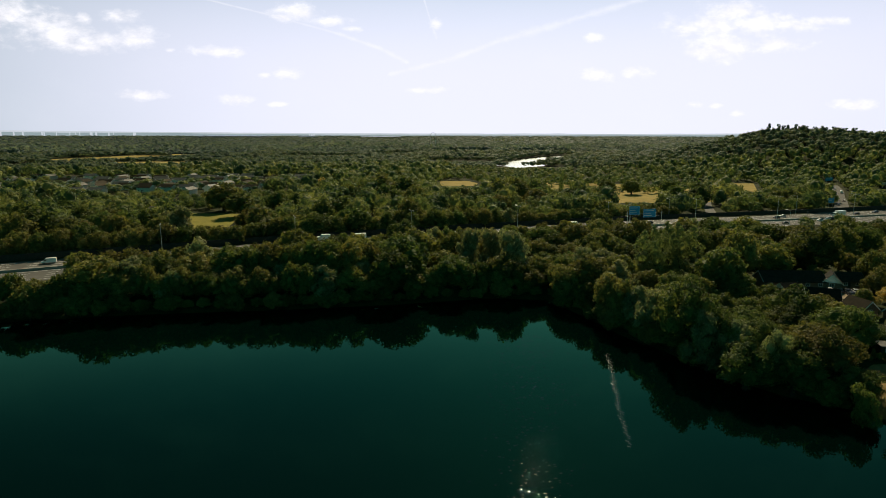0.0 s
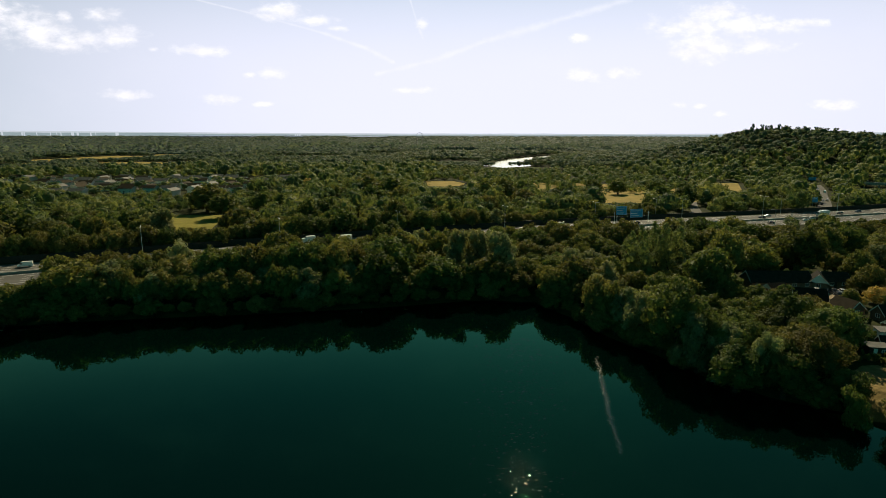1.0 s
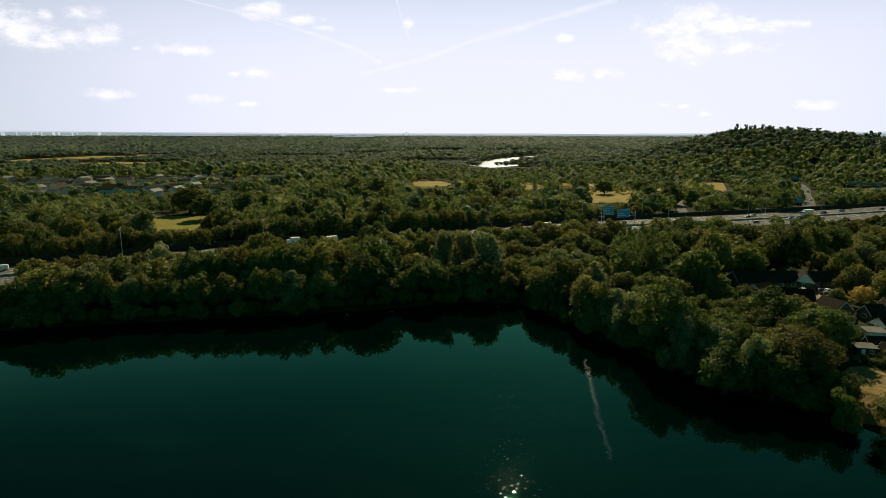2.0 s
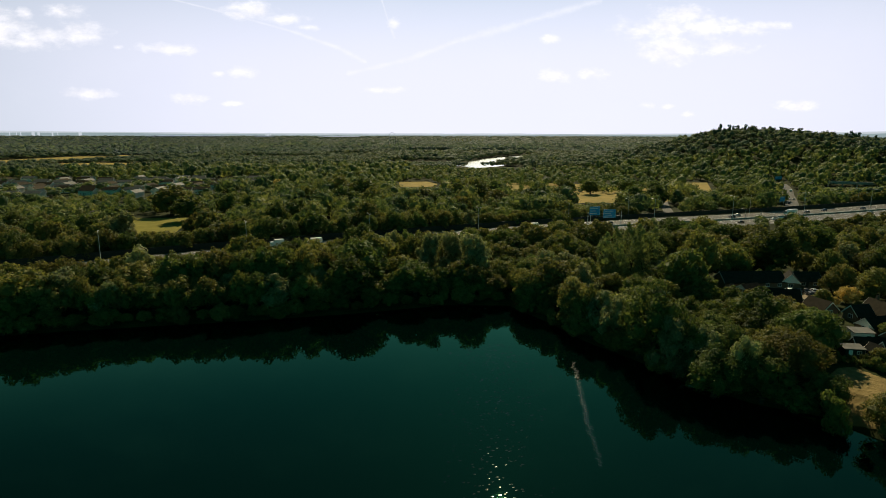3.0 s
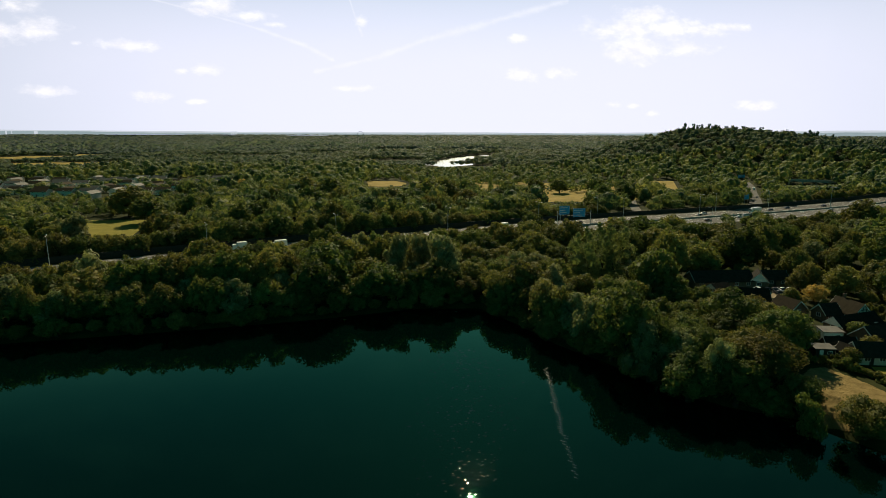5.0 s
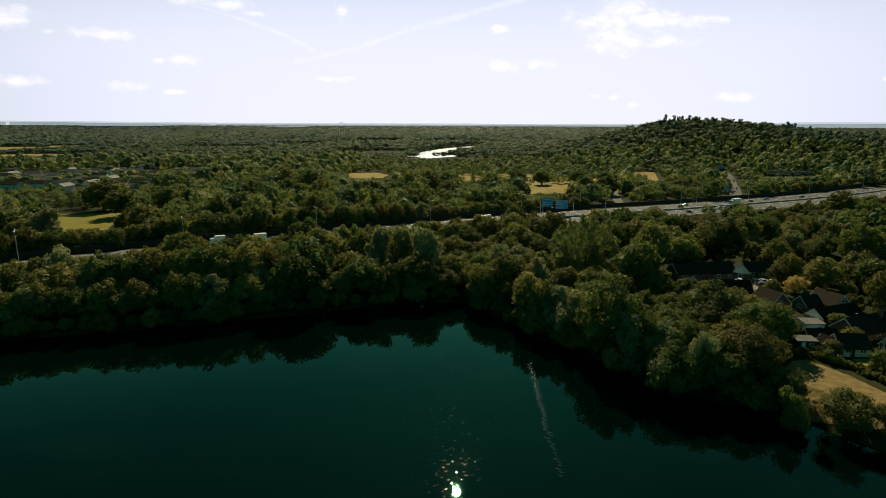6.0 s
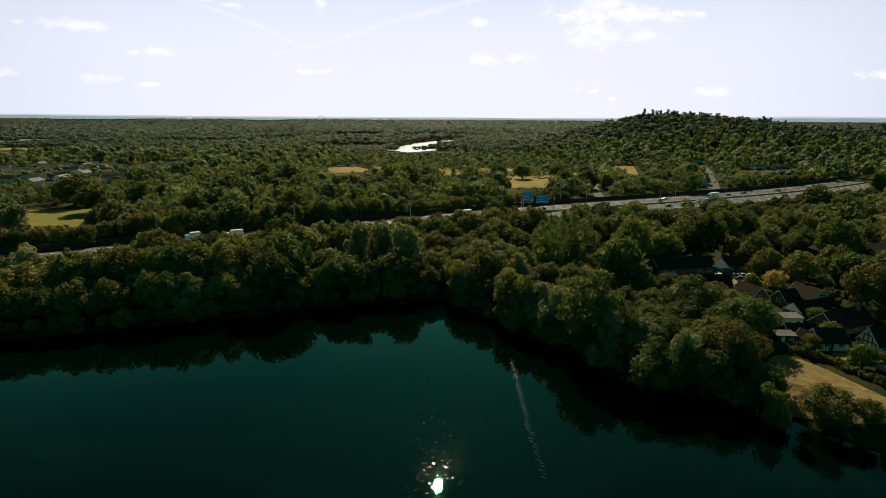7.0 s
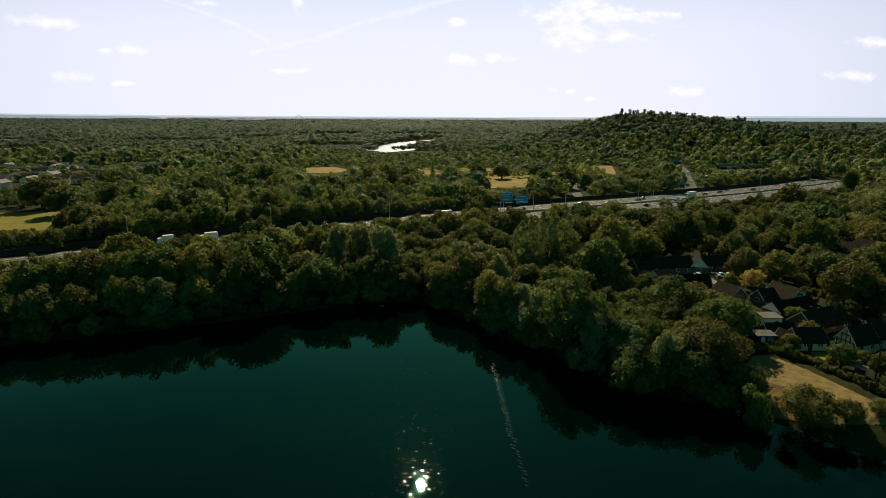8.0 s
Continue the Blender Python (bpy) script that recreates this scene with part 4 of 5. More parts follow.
def scatter():
    rng = np.random.RandomState(5)
    near, far = [], []
    r = 250.0
    while r < 4850:
        step = 13.5 if r < 900 else r / 82 if r < 1650 else r / 108
        width = math.radians(96)
        n = int(r * width / step)
        a = math.radians(-43) + (np.arange(n) + rng.uniform(0, 1, n)) / n * width
        rad = r + rng.uniform(-0.5, 0.5, n) * step
        x, y = rad * np.sin(a), rad * np.cos(a)
        (near if r < 900 else far).append(np.stack([x, y, np.full(n, step)]))
        r += step * (0.95 if r < 900 else 1.15)
    near, far = np.concatenate(near, 1), np.concatenate(far, 1)
    patch = np.array([noise.noise(Vector((x * 0.006, y * 0.006, 3.3))) for x, y, s in near.T])
    ok = open_land(near[0], near[1], 2) & ~(inside(near[0], near[1], ESTATE) & (rng.uniform(0, 1, near.shape[1]) < 0.6))
    ok &= ~((near[0] > -270) & (near[0] < -100) & (near[1] > 400) & (near[1] < 520) & (rng.uniform(0, 1, near.shape[1]) < 0.25))
    ok &= rng.uniform(0, 1, near.shape[1]) < 0.90
    lone = inside(near[0], near[1], FIELDS["park_meadow"]) & (near[1] > 482) & (rng.uniform(0, 1, near.shape[1]) < 0.7)
    ok |= lone
    hold = np.array(PLACED)
    gap = np.hypot(near[0][:, None] - hold[None, :, 0], near[1][:, None] - hold[None, :, 1]) - 0.75 * hold[None, :, 2]
    ok &= gap.min(axis=1) > 3.5
    ok &= ~((near[1] < 215) & (near[0] < 130)) & (np.hypot(near[0], near[1]) > 300)
    near, patch = near[:, ok], patch[ok]
    n = near.shape[1]
    wide = rng.uniform(5.8, 10.2, n) * (1 + 0.3 * patch)
    tall = np.clip(wide * rng.uniform(1.3, 1.95, n), 7, 18.5) * np.where(inside(near[0], near[1], ESTATE), 0.55, 1.0)
    low = (near[0] > 150) & (near[0] < 425) & (line_distance(near[0], near[1], MOTORWAY) < 80) & (near[1] < 300 + 0.35 * np.maximum(0, near[0] - 200)) | (near[0] > 40) & (near[0] < 300) & (near[1] > 500) & (near[1] < 900) | (near[0] > -270) & (near[0] < -90) & (near[1] > 395) & (near[1] < 520)
    tall = np.where(low, np.clip(tall, 4, 8.5), tall)
    wide = np.where(low, np.clip(wide, 3, 5.5), wide)
    cap = sight_cap(near[0], near[1]) - 2
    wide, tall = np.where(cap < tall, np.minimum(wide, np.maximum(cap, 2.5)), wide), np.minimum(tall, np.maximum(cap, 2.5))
    tint = np.clip(((patch + 0.5) * 3 + rng.uniform(-1.2, 1.8, n)).astype(int), 0, 3)
    close = np.hypot(near[0], near[1]) < 540
    for name, pick, shapes, text in (("woodland", close, [low_tree(60 + k, 8, 480, 0.07) for k in range(5)], "dense mixed broadleaf woodland in late summer green"),
                                     ("outer_woodland", ~close, [low_tree(70 + k, 5, 110, 0.09) for k in range(5)], "mixed broadleaf woodland beyond the houses")):
        woods(name, shapes, near[0][pick], near[1][pick], wide[pick], tall[pick], WOODS, tint[pick], text)
    ok = open_land(far[0], far[1], 6) & (sight_cap(far[0], far[1]) > 12)
    far = far[:, ok]
    n = far.shape[1]
    patch = np.array([noise.noise(Vector((x * 0.0045, y * 0.0022, 7.7))) + 0.6 * noise.noise(Vector((x * 0.011, y * 0.006, 2.2))) for x, y, s in far.T])
    shapes = [dome(80 + k) for k in range(6)]
    hills = [low_tree(90 + k, 3, 44, 0.14) for k in range(5)]
    reach = np.hypot(far[0], far[1])
    wide = far[2] * rng.uniform(0.48, 0.85, n)
    tall = np.clip(far[2] * rng.uniform(0.65, 1.3, n), 7, 17) * (1 + 0.75 * patch)
    tint = np.clip(((patch + 0.5) * 3 + rng.uniform(-1, 1.6, n)).astype(int), 0, 3)
    tall = np.where(reach > 2400, np.clip(tall, 5, 9), tall)
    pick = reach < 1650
    woods("hill_woodland", hills, far[0][pick], far[1][pick], wide[pick] * 1.2, np.clip(tall[pick], 9, 13.5), HAZED_HILL_WOODS, tint[pick], "broadleaf woodland covering the hill and the flats beside it")
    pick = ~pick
    woods("distant_woodland", shapes, far[0][pick], far[1][pick], wide[pick], tall[pick], HAZED_DISTANT_WOODS, tint[pick], "distant flat woodland reaching the horizon")


scatter()


# ---- street furniture and signs ----
def lamp_column(x, y, z, top, heading, arms=2):
    thing = empty("street_lamp", "tall grey steel motorway lamp column with lantern arms", "street lamp", "motorway lamps", pose(x, y, z, 0, 0, heading))
    tall = top - z
    bm = bmesh.new()
    rod(bm, (0, 0, -0.3), (0, 0, 1.4), 0.17, 0.17)
    rod(bm, (0, 0, 1.4), (0, 0, tall - 0.2), 0.13, 0.07)
    part("pole", bm, STEEL, thing)
    for side in (1, -1)[:arms]:
        bm = bmesh.new()
        rod(bm, (0, 0, tall - 0.4), (0, side * 1.9, tall), 0.055, 0.045, 6)
        arm = part("arm", bm, STEEL, thing)
        bm = bmesh.new()
        box(bm, 0, side * 2.3, tall + 0.02, 0.34, 0.95, 0.2, bevel=0.06)
        head = part("lantern", bm, STEEL, arm)
        bm = bmesh.new()
        box(bm, 0, side * 2.35, tall - 0.11, 0.26, 0.6, 0.07, bevel=0.02)
        part("lens", bm, LAMP_LENS, arm)
    return thing


for k, (x, y) in enumerate(((-170, 211), (-112, 235), (-62, 256), (-10, 275), (45, 292), (98, 308), (154, 321), (210, 332), (268, 345), (330, 361), (400, 384))):
    lamp_column(x, y, 3.9, 17.8, 20)
for x, y, top in ((150, 347, 15), (242, 362, 15), (310, 398, 14), (352, 396, 15), (200, 305, 13)):
    lamp_column(x, y, 2.4, top, 25, 1)


def sign_text(thing, x, y, z, w, h, rows):
    """Plain white bars in place of writing."""
    for k in range(rows):
        length = w * (0.72, 0.5, 0.62)[k % 3]
        bm = bmesh.new()
        box(bm, x - (w * 0.42 - length / 2), y, z + h * (0.28 - 0.28 * k), length, 0.03, h * 0.06)
        part("text_bar", bm, PAINT, thing, "white bar of lettering")


def gantry():
    thing = empty("sign_gantry", "steel gantry with two large blue motorway signs", "road sign", m=pose(114.0, 321, 3.4, 0, 0, 8))
    for x in (0.0, 1.6, 21.5):
        bm = bmesh.new()
        rod(bm, (x, 0, -0.5), (x, 0, 7.2), 0.2, 0.16)
        part("post", bm, STEEL, thing)
    bm = bmesh.new()
    for z in (4.4, 5.9):
        box(bm, 10.8, 0, z, 23.0, 0.18, 0.18)
    for k in range(12):
        rod(bm, (k * 1.92, 0, 4.4), ((k + 1) * 1.92, 0, 5.9), 0.05, 0.05, 5)
    part("beam", bm, DARK_METAL, thing)
    for x, z, w, h in ((4.0, 7.8, 6.6, 5.0), (13.6, 6.0, 8.0, 4.9)):
        bm = bmesh.new()
        box(bm, x, -0.35, z, w, 0.16, h, bevel=0.05)
        panel = part("sign_panel", bm, BLUE, thing, "large blue sign panel")
        bm = bmesh.new()
        for dx, dz, sx, sz in ((0, h / 2 - 0.2, w - 0.3, 0.06), (0, -h / 2 + 0.2, w - 0.3, 0.06), (-w / 2 + 0.2, 0, 0.06, h - 0.3), (w / 2 - 0.2, 0, 0.06, h - 0.3)):
            box(bm, x + dx, -0.445, z + dz, sx, 0.02, sz)
        part("border", bm, PAINT, panel, "white border line")
        sign_text(panel, x, -0.445, z, w, h, 3)


def post_sign(x, y, z, w, h, low, mat, heading, label):
    thing = empty("road_sign", label, "road sign", m=pose(x, y, z, 0, 0, heading))
    for px in (-w * 0.3, w * 0.3):
        bm = bmesh.new()
        rod(bm, (px, 0, -0.4), (px, 0, low + h * 0.8), 0.09, 0.09)
        part("post", bm, STEEL, thing)
    bm = bmesh.new()
    box(bm, 0, -0.16, low + h / 2, w, 0.1, h, bevel=0.03)
    panel = part("sign_panel", bm, mat, thing)
    if mat is BLUE:
        sign_text(panel, 0, -0.225, low + h / 2, w, h, 2)


gantry()
post_sign(295, 402, 2.4, 5.6, 3.6, 3.0, BLUE, 15, "blue direction sign on two posts beside the slip road")
post_sign(438, 600, 2.8, 10.0, 3.2, 3.0, BLUE, 10, "wide blue sign over the slip road")
post_sign(452, 600, 2.8, 9.6, 3.2, 2.2, BLUE, 10, "wide blue sign over the slip road")
post_sign(230, 311, 2.4, 4.4, 3.6, 1.6, DARK_METAL, 15, "grey back of a road sign on two posts")
post_sign(236, 342, 3.9, 1.4, 1.4, 2.0, DARK_METAL, 15, "small dark sign on the motorway barrier")


# ---- vehicles ----
def shell(bm, outline, half, shrink=0.0):
    """A body from a side outline of (x, z), narrower by shrink at the top."""
    low, high = min(z for x, z in outline), max(z for x, z in outline)
    left, right = [], []
    for x, z in outline:
        w = half - shrink * (z - low) / max(0.01, high - low)
        left.append(bm.verts.new((x, w, z)))
        right.append(bm.verts.new((x, -w, z)))
    n = len(outline)
    bm.faces.new(left)
    bm.faces.new(right[::-1])
    for k in range(n):
        bm.faces.new((left[k], right[k], right[(k + 1) % n], left[(k + 1) % n]))
    bmesh.ops.recalc_face_normals(bm, faces=bm.faces[:])
    bmesh.ops.bevel(bm, geom=bm.edges[:], offset=0.05, segments=1, affect="EDGES")


def wheels(thing, xs, half, r):
    for x in xs:
        for side in (1, -1):
            bm = bmesh.new()
            rod(bm, (x, side * (half - 0.22), r), (x, side * half, r), r, r, 14)
            wheel = part("wheel", bm, RUBBER, thing)
            bm = bmesh.new()
            rod(bm, (x, side * (half - 0.02), r), (x, side * (half + 0.02), r), r * 0.6, r * 0.55, 10)
            part("rim", bm, STEEL, wheel)


def lights(thing, front, back, half, z):
    for x, name in ((front, "headlight"), (back, "tail_light")):
        for side in (1, -1):
            bm = bmesh.new()
            box(bm, x, side * (half - 0.25), z, 0.08, 0.34, 0.16, bevel=0.02)
            part(name, bm, LAMP_LENS if name == "headlight" else CAR_RED, thing)


def car(paint, m, label, group="vehicles"):
    thing = empty("car", label, "car", group, m)
    bm = bmesh.new()
    shell(bm, ((-2.15, 0.35), (2.1, 0.35), (2.15, 0.65), (1.95, 0.82), (1.0, 0.95), (-1.75, 0.98), (-2.15, 0.85)), 0.88, 0.08)
    part("body", bm, paint, thing)
    bm = bmesh.new()
    shell(bm, ((-1.85, 0.95), (1.05, 0.92), (0.35, 1.42), (-1.2, 1.45)), 0.80, 0.16)
    part("window_glass", bm, GLASS, thing)
    bm = bmesh.new()
    shell(bm, ((-1.25, 1.40), (0.42, 1.37), (0.25, 1.47), (-1.1, 1.50)), 0.66, 0.05)
    part("roof", bm, paint, thing)
    wheels(thing, (-1.35, 1.35), 0.88, 0.32)
    lights(thing, 2.12, -2.13, 0.85, 0.68)
    return thing


def van(paint, m, label):
    thing = empty("van", label, "van", "vehicles", m)
    bm = bmesh.new()
    shell(bm, ((-2.6, 0.4), (2.5, 0.4), (2.6, 0.9), (1.9, 1.15), (1.2, 2.0), (0.9, 2.15), (-2.55, 2.15)), 0.97, 0.1)
    part("body", bm, paint, thing)
    bm = bmesh.new()
    box(bm, 1.62, 0, 1.58, 0.08, 1.5, 0.72, Matrix.Translation((1.6, 0, 1.55)) @ Matrix.Rotation(radians(-38), 4, "Y") @ Matrix.Translation((-1.6, 0, -1.55)))
    for side in (1, -1):
        box(bm, 1.15, side * 0.93, 1.5, 0.75, 0.05, 0.5)
    part("window_glass", bm, GLASS, thing)
    wheels(thing, (-1.6, 1.7), 0.97, 0.35)
    lights(thing, 2.58, -2.6, 0.93, 0.8)
    return thing


def lorry(paint, m, label, long=9.5, tanker=False):
    thing = empty("lorry", label, "lorry", "vehicles", m)
    bm = bmesh.new()
    if tanker:
        bmesh.ops.create_cone(bm, cap_ends=True, segments=20, radius1=1.25, radius2=1.25, depth=long - 2.4,
                              matrix=Matrix.Translation((-1.2, 0, 2.2)) @ Matrix.Rotation(radians(90), 4, "Y"))
        bmesh.ops.bevel(bm, geom=[e for e in bm.edges if len(e.link_faces) == 2 and abs(e.calc_face_angle(0)) > 1], offset=0.25, segments=2, affect="EDGES")
    else:
        box(bm, -1.2, 0, 2.35, long - 2.4, 2.5, 2.7, bevel=0.06)
    part("tank" if tanker else "cargo_box", bm, STEEL if tanker else paint, thing)
    front = long / 2 - 1.2
    bm = bmesh.new()
    shell(bm, ((front - 1.1, 0.6), (front + 1.05, 0.6), (front + 1.1, 1.6), (front + 0.75, 2.75), (front - 1.1, 2.9)), 1.2, 0.08)
    cab = part("cab", bm, paint, thing)
    bm = bmesh.new()
    box(bm, front + 0.98, 0, 2.1, 0.1, 2.0, 0.8, Matrix.Translation((front + 0.95, 0, 2.1)) @ Matrix.Rotation(radians(-16), 4, "Y") @ Matrix.Translation((-front - 0.95, 0, -2.1)))
    part("windscreen", bm, GLASS, cab)
    bm = bmesh.new()
    box(bm, -0.4, 0, 0.8, long - 1.0, 0.9, 0.25)
    part("chassis", bm, DARK_METAL, thing)
    wheels(thing, (front, -long / 2 + 2.2, -long / 2 + 1.0), 1.2, 0.5)
    lights(thing, front + 1.08, -long / 2 + 0.2, 1.15, 0.9)
    return thing


def on_road(line, s, off, z, back=False):
    x, y, a = offset_point(line, s, off)
    return pose(x, y, z, 0, 0, a + (180 if back else 0))


def road_at(x):
    """How far along the motorway the easting x lies."""
    s = 0.0
    for (xa, ya), (xb, yb) in zip(MOTORWAY, MOTORWAY[1:]):
        d = math.hypot(xb - xa, yb - ya)
        if xa <= x <= xb:
            return s + d * (x - xa) / (xb - xa)
        s += d
    return s


ROAD_Z = 3.07
van(CAR_WHITE, on_road(MOTORWAY, road_at(-150), 12.0, ROAD_Z, True), "white delivery van on the motorway")
lorry(CAR_WHITE, on_road(MOTORWAY, road_at(-33), 8.2, ROAD_Z, True), "white box lorry on the motorway", 7.5)
lorry(CAR_WHITE, on_road(MOTORWAY, road_at(-48), 12.0, ROAD_Z, True), "white box lorry on the motorway", 6.5)
lorry(CAR_SILVER, on_road(MOTORWAY, road_at(80), 8.2, ROAD_Z, True), "grey tanker lorry on the motorway", 9.5, True)
TRAFFIC = ((-168, -8, 0), (-121, 8, 1), (-20, 8.3, 2), (18, 12, 0), (130, 8.2, 2), (176, 12, 0), (190, 4.6, 1), (218, 8.2, 2), (226, 12, 1), (234, -8, 0),
           (243, -4.6, 0), (281, 8.2, 2), (302, 12, 3), (318, -8, 1), (336, 8.2, 2), (372, 4.6, 0), (390, 12, 2), (205, -12, 2))
PAINTS = ((CAR_WHITE, "white car on the motorway"), (CAR_SILVER, "silver car on the motorway"), (CAR_BLACK, "black car on the motorway"), (CAR_BLUE, "dark blue car on the motorway"))
for x, off, tone in TRAFFIC:
    car(PAINTS[tone][0], on_road(MOTORWAY, road_at(x), off, ROAD_Z, off > 0), PAINTS[tone][1])
lorry(CAR_WHITE, on_road(MOTORWAY, road_at(262), 4.6, ROAD_Z, True), "white lorry on the motorway", 9.0)
for s, off, tone in ((60, 2, 2), (95, -2, 0), (120, 2, 2), (150, 2, 2), (185, -2, 0), (215, 2, 1)):
    car(PAINTS[tone][0], on_road(SLIP, s, off, 3.04, off > 0), PAINTS[tone][1].replace("motorway", "slip road"))
van(CAR_WHITE, on_road(SLIP, 172, -2.2, 3.04), "white van on the slip road")


# ---- houses ----
def prism(bm, w, d, z0, z1, ridge):
    """Walls with gables at both ends of y; the ridge runs along y."""
    rows = []
    for y in (-d / 2, d / 2):
        rows.append([bm.verts.new(p) for p in ((-w / 2, y, z0), (w / 2, y, z0), (w / 2, y, z1), (0, y, ridge), (-w / 2, y, z1))])
    a, b = rows
    bm.faces.new(a)
    bm.faces.new(b[::-1])
    for k in range(5):
        bm.faces.new((a[k], b[k], b[(k + 1) % 5], a[(k + 1) % 5]))
    bmesh.ops.recalc_face_normals(bm, faces=bm.faces[:])


def roof_slope(w, d, z1, ridge, side, thick=0.18, over=0.4):
    slope = (ridge - z1) / (w / 2)
    xo, zo = side * (w / 2 + over), z1 - over * slope
    bm = bmesh.new()
    lift = 0.05
    pts = [(0, ridge + lift), (xo, zo + lift), (xo, zo + lift + thick), (0, ridge + lift + thick)]
    a = [bm.verts.new((x, -d / 2 - over, z)) for x, z in pts]
    b = [bm.verts.new((x, d / 2 + over, z)) for x, z in pts]
    bm.faces.new(a)
    bm.faces.new(b[::-1])
    for k in range(4):
        bm.faces.new((a[k], b[k], b[(k + 1) % 4], a[(k + 1) % 4]))
    bmesh.ops.recalc_face_normals(bm, faces=bm.faces[:])
    return bm


def window(thing, x, y, z, w, h, face):
    """A framed window; face: '-y', 'y', '-x' or 'x', the side it looks to."""
    turn = {"-y": 0, "x": 90, "y": 180, "-x": 270}[face]
    m = pose(x, y, z, 0, 0, turn)
    bm = bmesh.new()
    for dx, dz, sx, sz in ((0, h / 2, w, 0.09), (0, -h / 2, w, 0.09), (-w / 2, 0, 0.09, h), (w / 2, 0, 0.09, h), (0, 0, 0.06, h)):
        box(bm, dx, -0.05, dz, sx, 0.1, sz, m)
    frame_ob = part("window", bm, PAINT, thing, "white window frame")
    bm = bmesh.new()
    box(bm, 0, -0.015, 0, w, 0.03, h, m)
    part("pane", bm, GLASS, frame_ob, "dark glass pane")


def house(name, label, x, y, heading, w, d, wall_h, roof_h, wall_mat, roof_mat, chimney=True, wins=2, timber=False, white_gable=False, group="", z=2.0, sides=("-y", "-x", "x")):
    thing = empty(name, label, "house", group, pose(x, y, z, 0, 0, heading))
    bm = bmesh.new()
    prism(bm, w, d, -0.3, wall_h, wall_h + roof_h)
    part("wall", bm, wall_mat, thing)
    for side in (-1, 1):
        part("roof", roof_slope(w, d, wall_h, wall_h + roof_h, side), roof_mat, thing)
    slope = math.atan2(roof_h, w / 2)
    for side in (-1, 1):
        for end in (-1, 1):
            bm = bmesh.new()
            long = math.hypot(roof_h, w / 2) + 0.3
            box(bm, 0, 0, 0, long, 0.06, 0.24, Matrix.Translation((side * w / 4, end * (d / 2 + 0.44), wall_h + roof_h / 2)) @ Matrix.Rotation(side * slope, 4, "Y"))
            part("bargeboard", bm, PAINT, thing, "white bargeboard")
    if white_gable or timber:
        bm = bmesh.new()
        e = -d / 2 - 0.06
        pts = [(-w / 2 + 0.1, wall_h if white_gable and not timber else 0.2), (w / 2 - 0.1, wall_h if white_gable and not timber else 0.2), (w / 2 - 0.1, wall_h), (0, wall_h + roof_h - 0.1), (-w / 2 + 0.1, wall_h)]
        if white_gable and not timber:
            pts = [(w / 2 - 0.1, wall_h), (0, wall_h + roof_h - 0.1), (-w / 2 + 0.1, wall_h)]
        f = [bm.verts.new((px, e, pz)) for px, pz in pts]
        g2 = [bm.verts.new((px, e + 0.08, pz)) for px, pz in pts]
        bm.faces.new(f)
        bm.faces.new(g2[::-1])
        for k in range(len(pts)):
            bm.faces.new((f[k], g2[k], g2[(k + 1) % len(pts)], f[(k + 1) % len(pts)]))
        bmesh.ops.recalc_face_normals(bm, faces=bm.faces[:])
        part("gable_panel", bm, PAINT if white_gable else RENDER, thing, "pale gable panel")
        if timber:
            top = wall_h + roof_h
            for k in range(-2, 3):
                px = k * w / 5
                tall = top - abs(px) * roof_h / (w / 2) - 0.35
                bm = bmesh.new()
                box(bm, px, e - 0.04, tall / 2 + 0.1, 0.2, 0.08, tall)
                part("timber", bm, DARK_WOOD, thing, "dark timber beam")
            for pz in (wall_h * 0.5, wall_h, wall_h + roof_h * 0.45):
                wide = w - 0.2 if pz <= wall_h else (top - pz) / roof_h * w - 0.4
                bm = bmesh.new()
                box(bm, 0, e - 0.045, pz, wide, 0.09, 0.2)
                part("timber", bm, DARK_WOOD, thing, "dark timber beam")
            for px in (-1, 1):
                bm = bmesh.new()
                box(bm, 0, 0, 0, 0.16, 0.07, wall_h * 0.75, Matrix.Translation((px * w * 0.3, e - 0.04, wall_h * 0.72)) @ Matrix.Rotation(px * 0.6, 4, "Y"))
                part("timber", bm, DARK_WOOD, thing, "dark timber brace")
    if chimney:
        bm = bmesh.new()
        box(bm, w * 0.12, d * 0.3, wall_h + roof_h + 0.3, 0.8, 0.6, 2.0, bevel=0.04)
        stack = part("chimney", bm, BRICK, thing)
        bm = bmesh.new()
        for dx in (-0.2, 0.2):
            rod(bm, (w * 0.12 + dx, d * 0.3, wall_h + roof_h + 1.25), (w * 0.12 + dx, d * 0.3, wall_h + roof_h + 1.7), 0.13, 0.11)
        part("chimney_pot", bm, RED_TILES, stack)
    floors = 2 if wall_h > 4 else 1
    for level in range(floors):
        zc = 1.5 + 2.6 * level
        if not timber and "-y" in sides:
            for k in range(wins):
                window(thing, (k + 0.5 - wins / 2) * w / wins, -d / 2, zc, min(1.4, w / wins * 0.5), 1.1, "-y")
        for k in range(max(2, int(d / 4))):
            n = max(2, int(d / 4))
            for face, px in (("-x", -w / 2), ("x", w / 2)):
                if face not in sides:
                    continue
                window(thing, px, (k + 0.5 - n / 2) * d / n, zc, 1.3, 1.1, face)
    bm = bmesh.new()
    box(bm, -w / 2 - 0.03, d * 0.1, 1.02, 0.08, 0.95, 2.04, bevel=0.02)
    part("door", bm, DARK_WOOD, thing)
    return thing


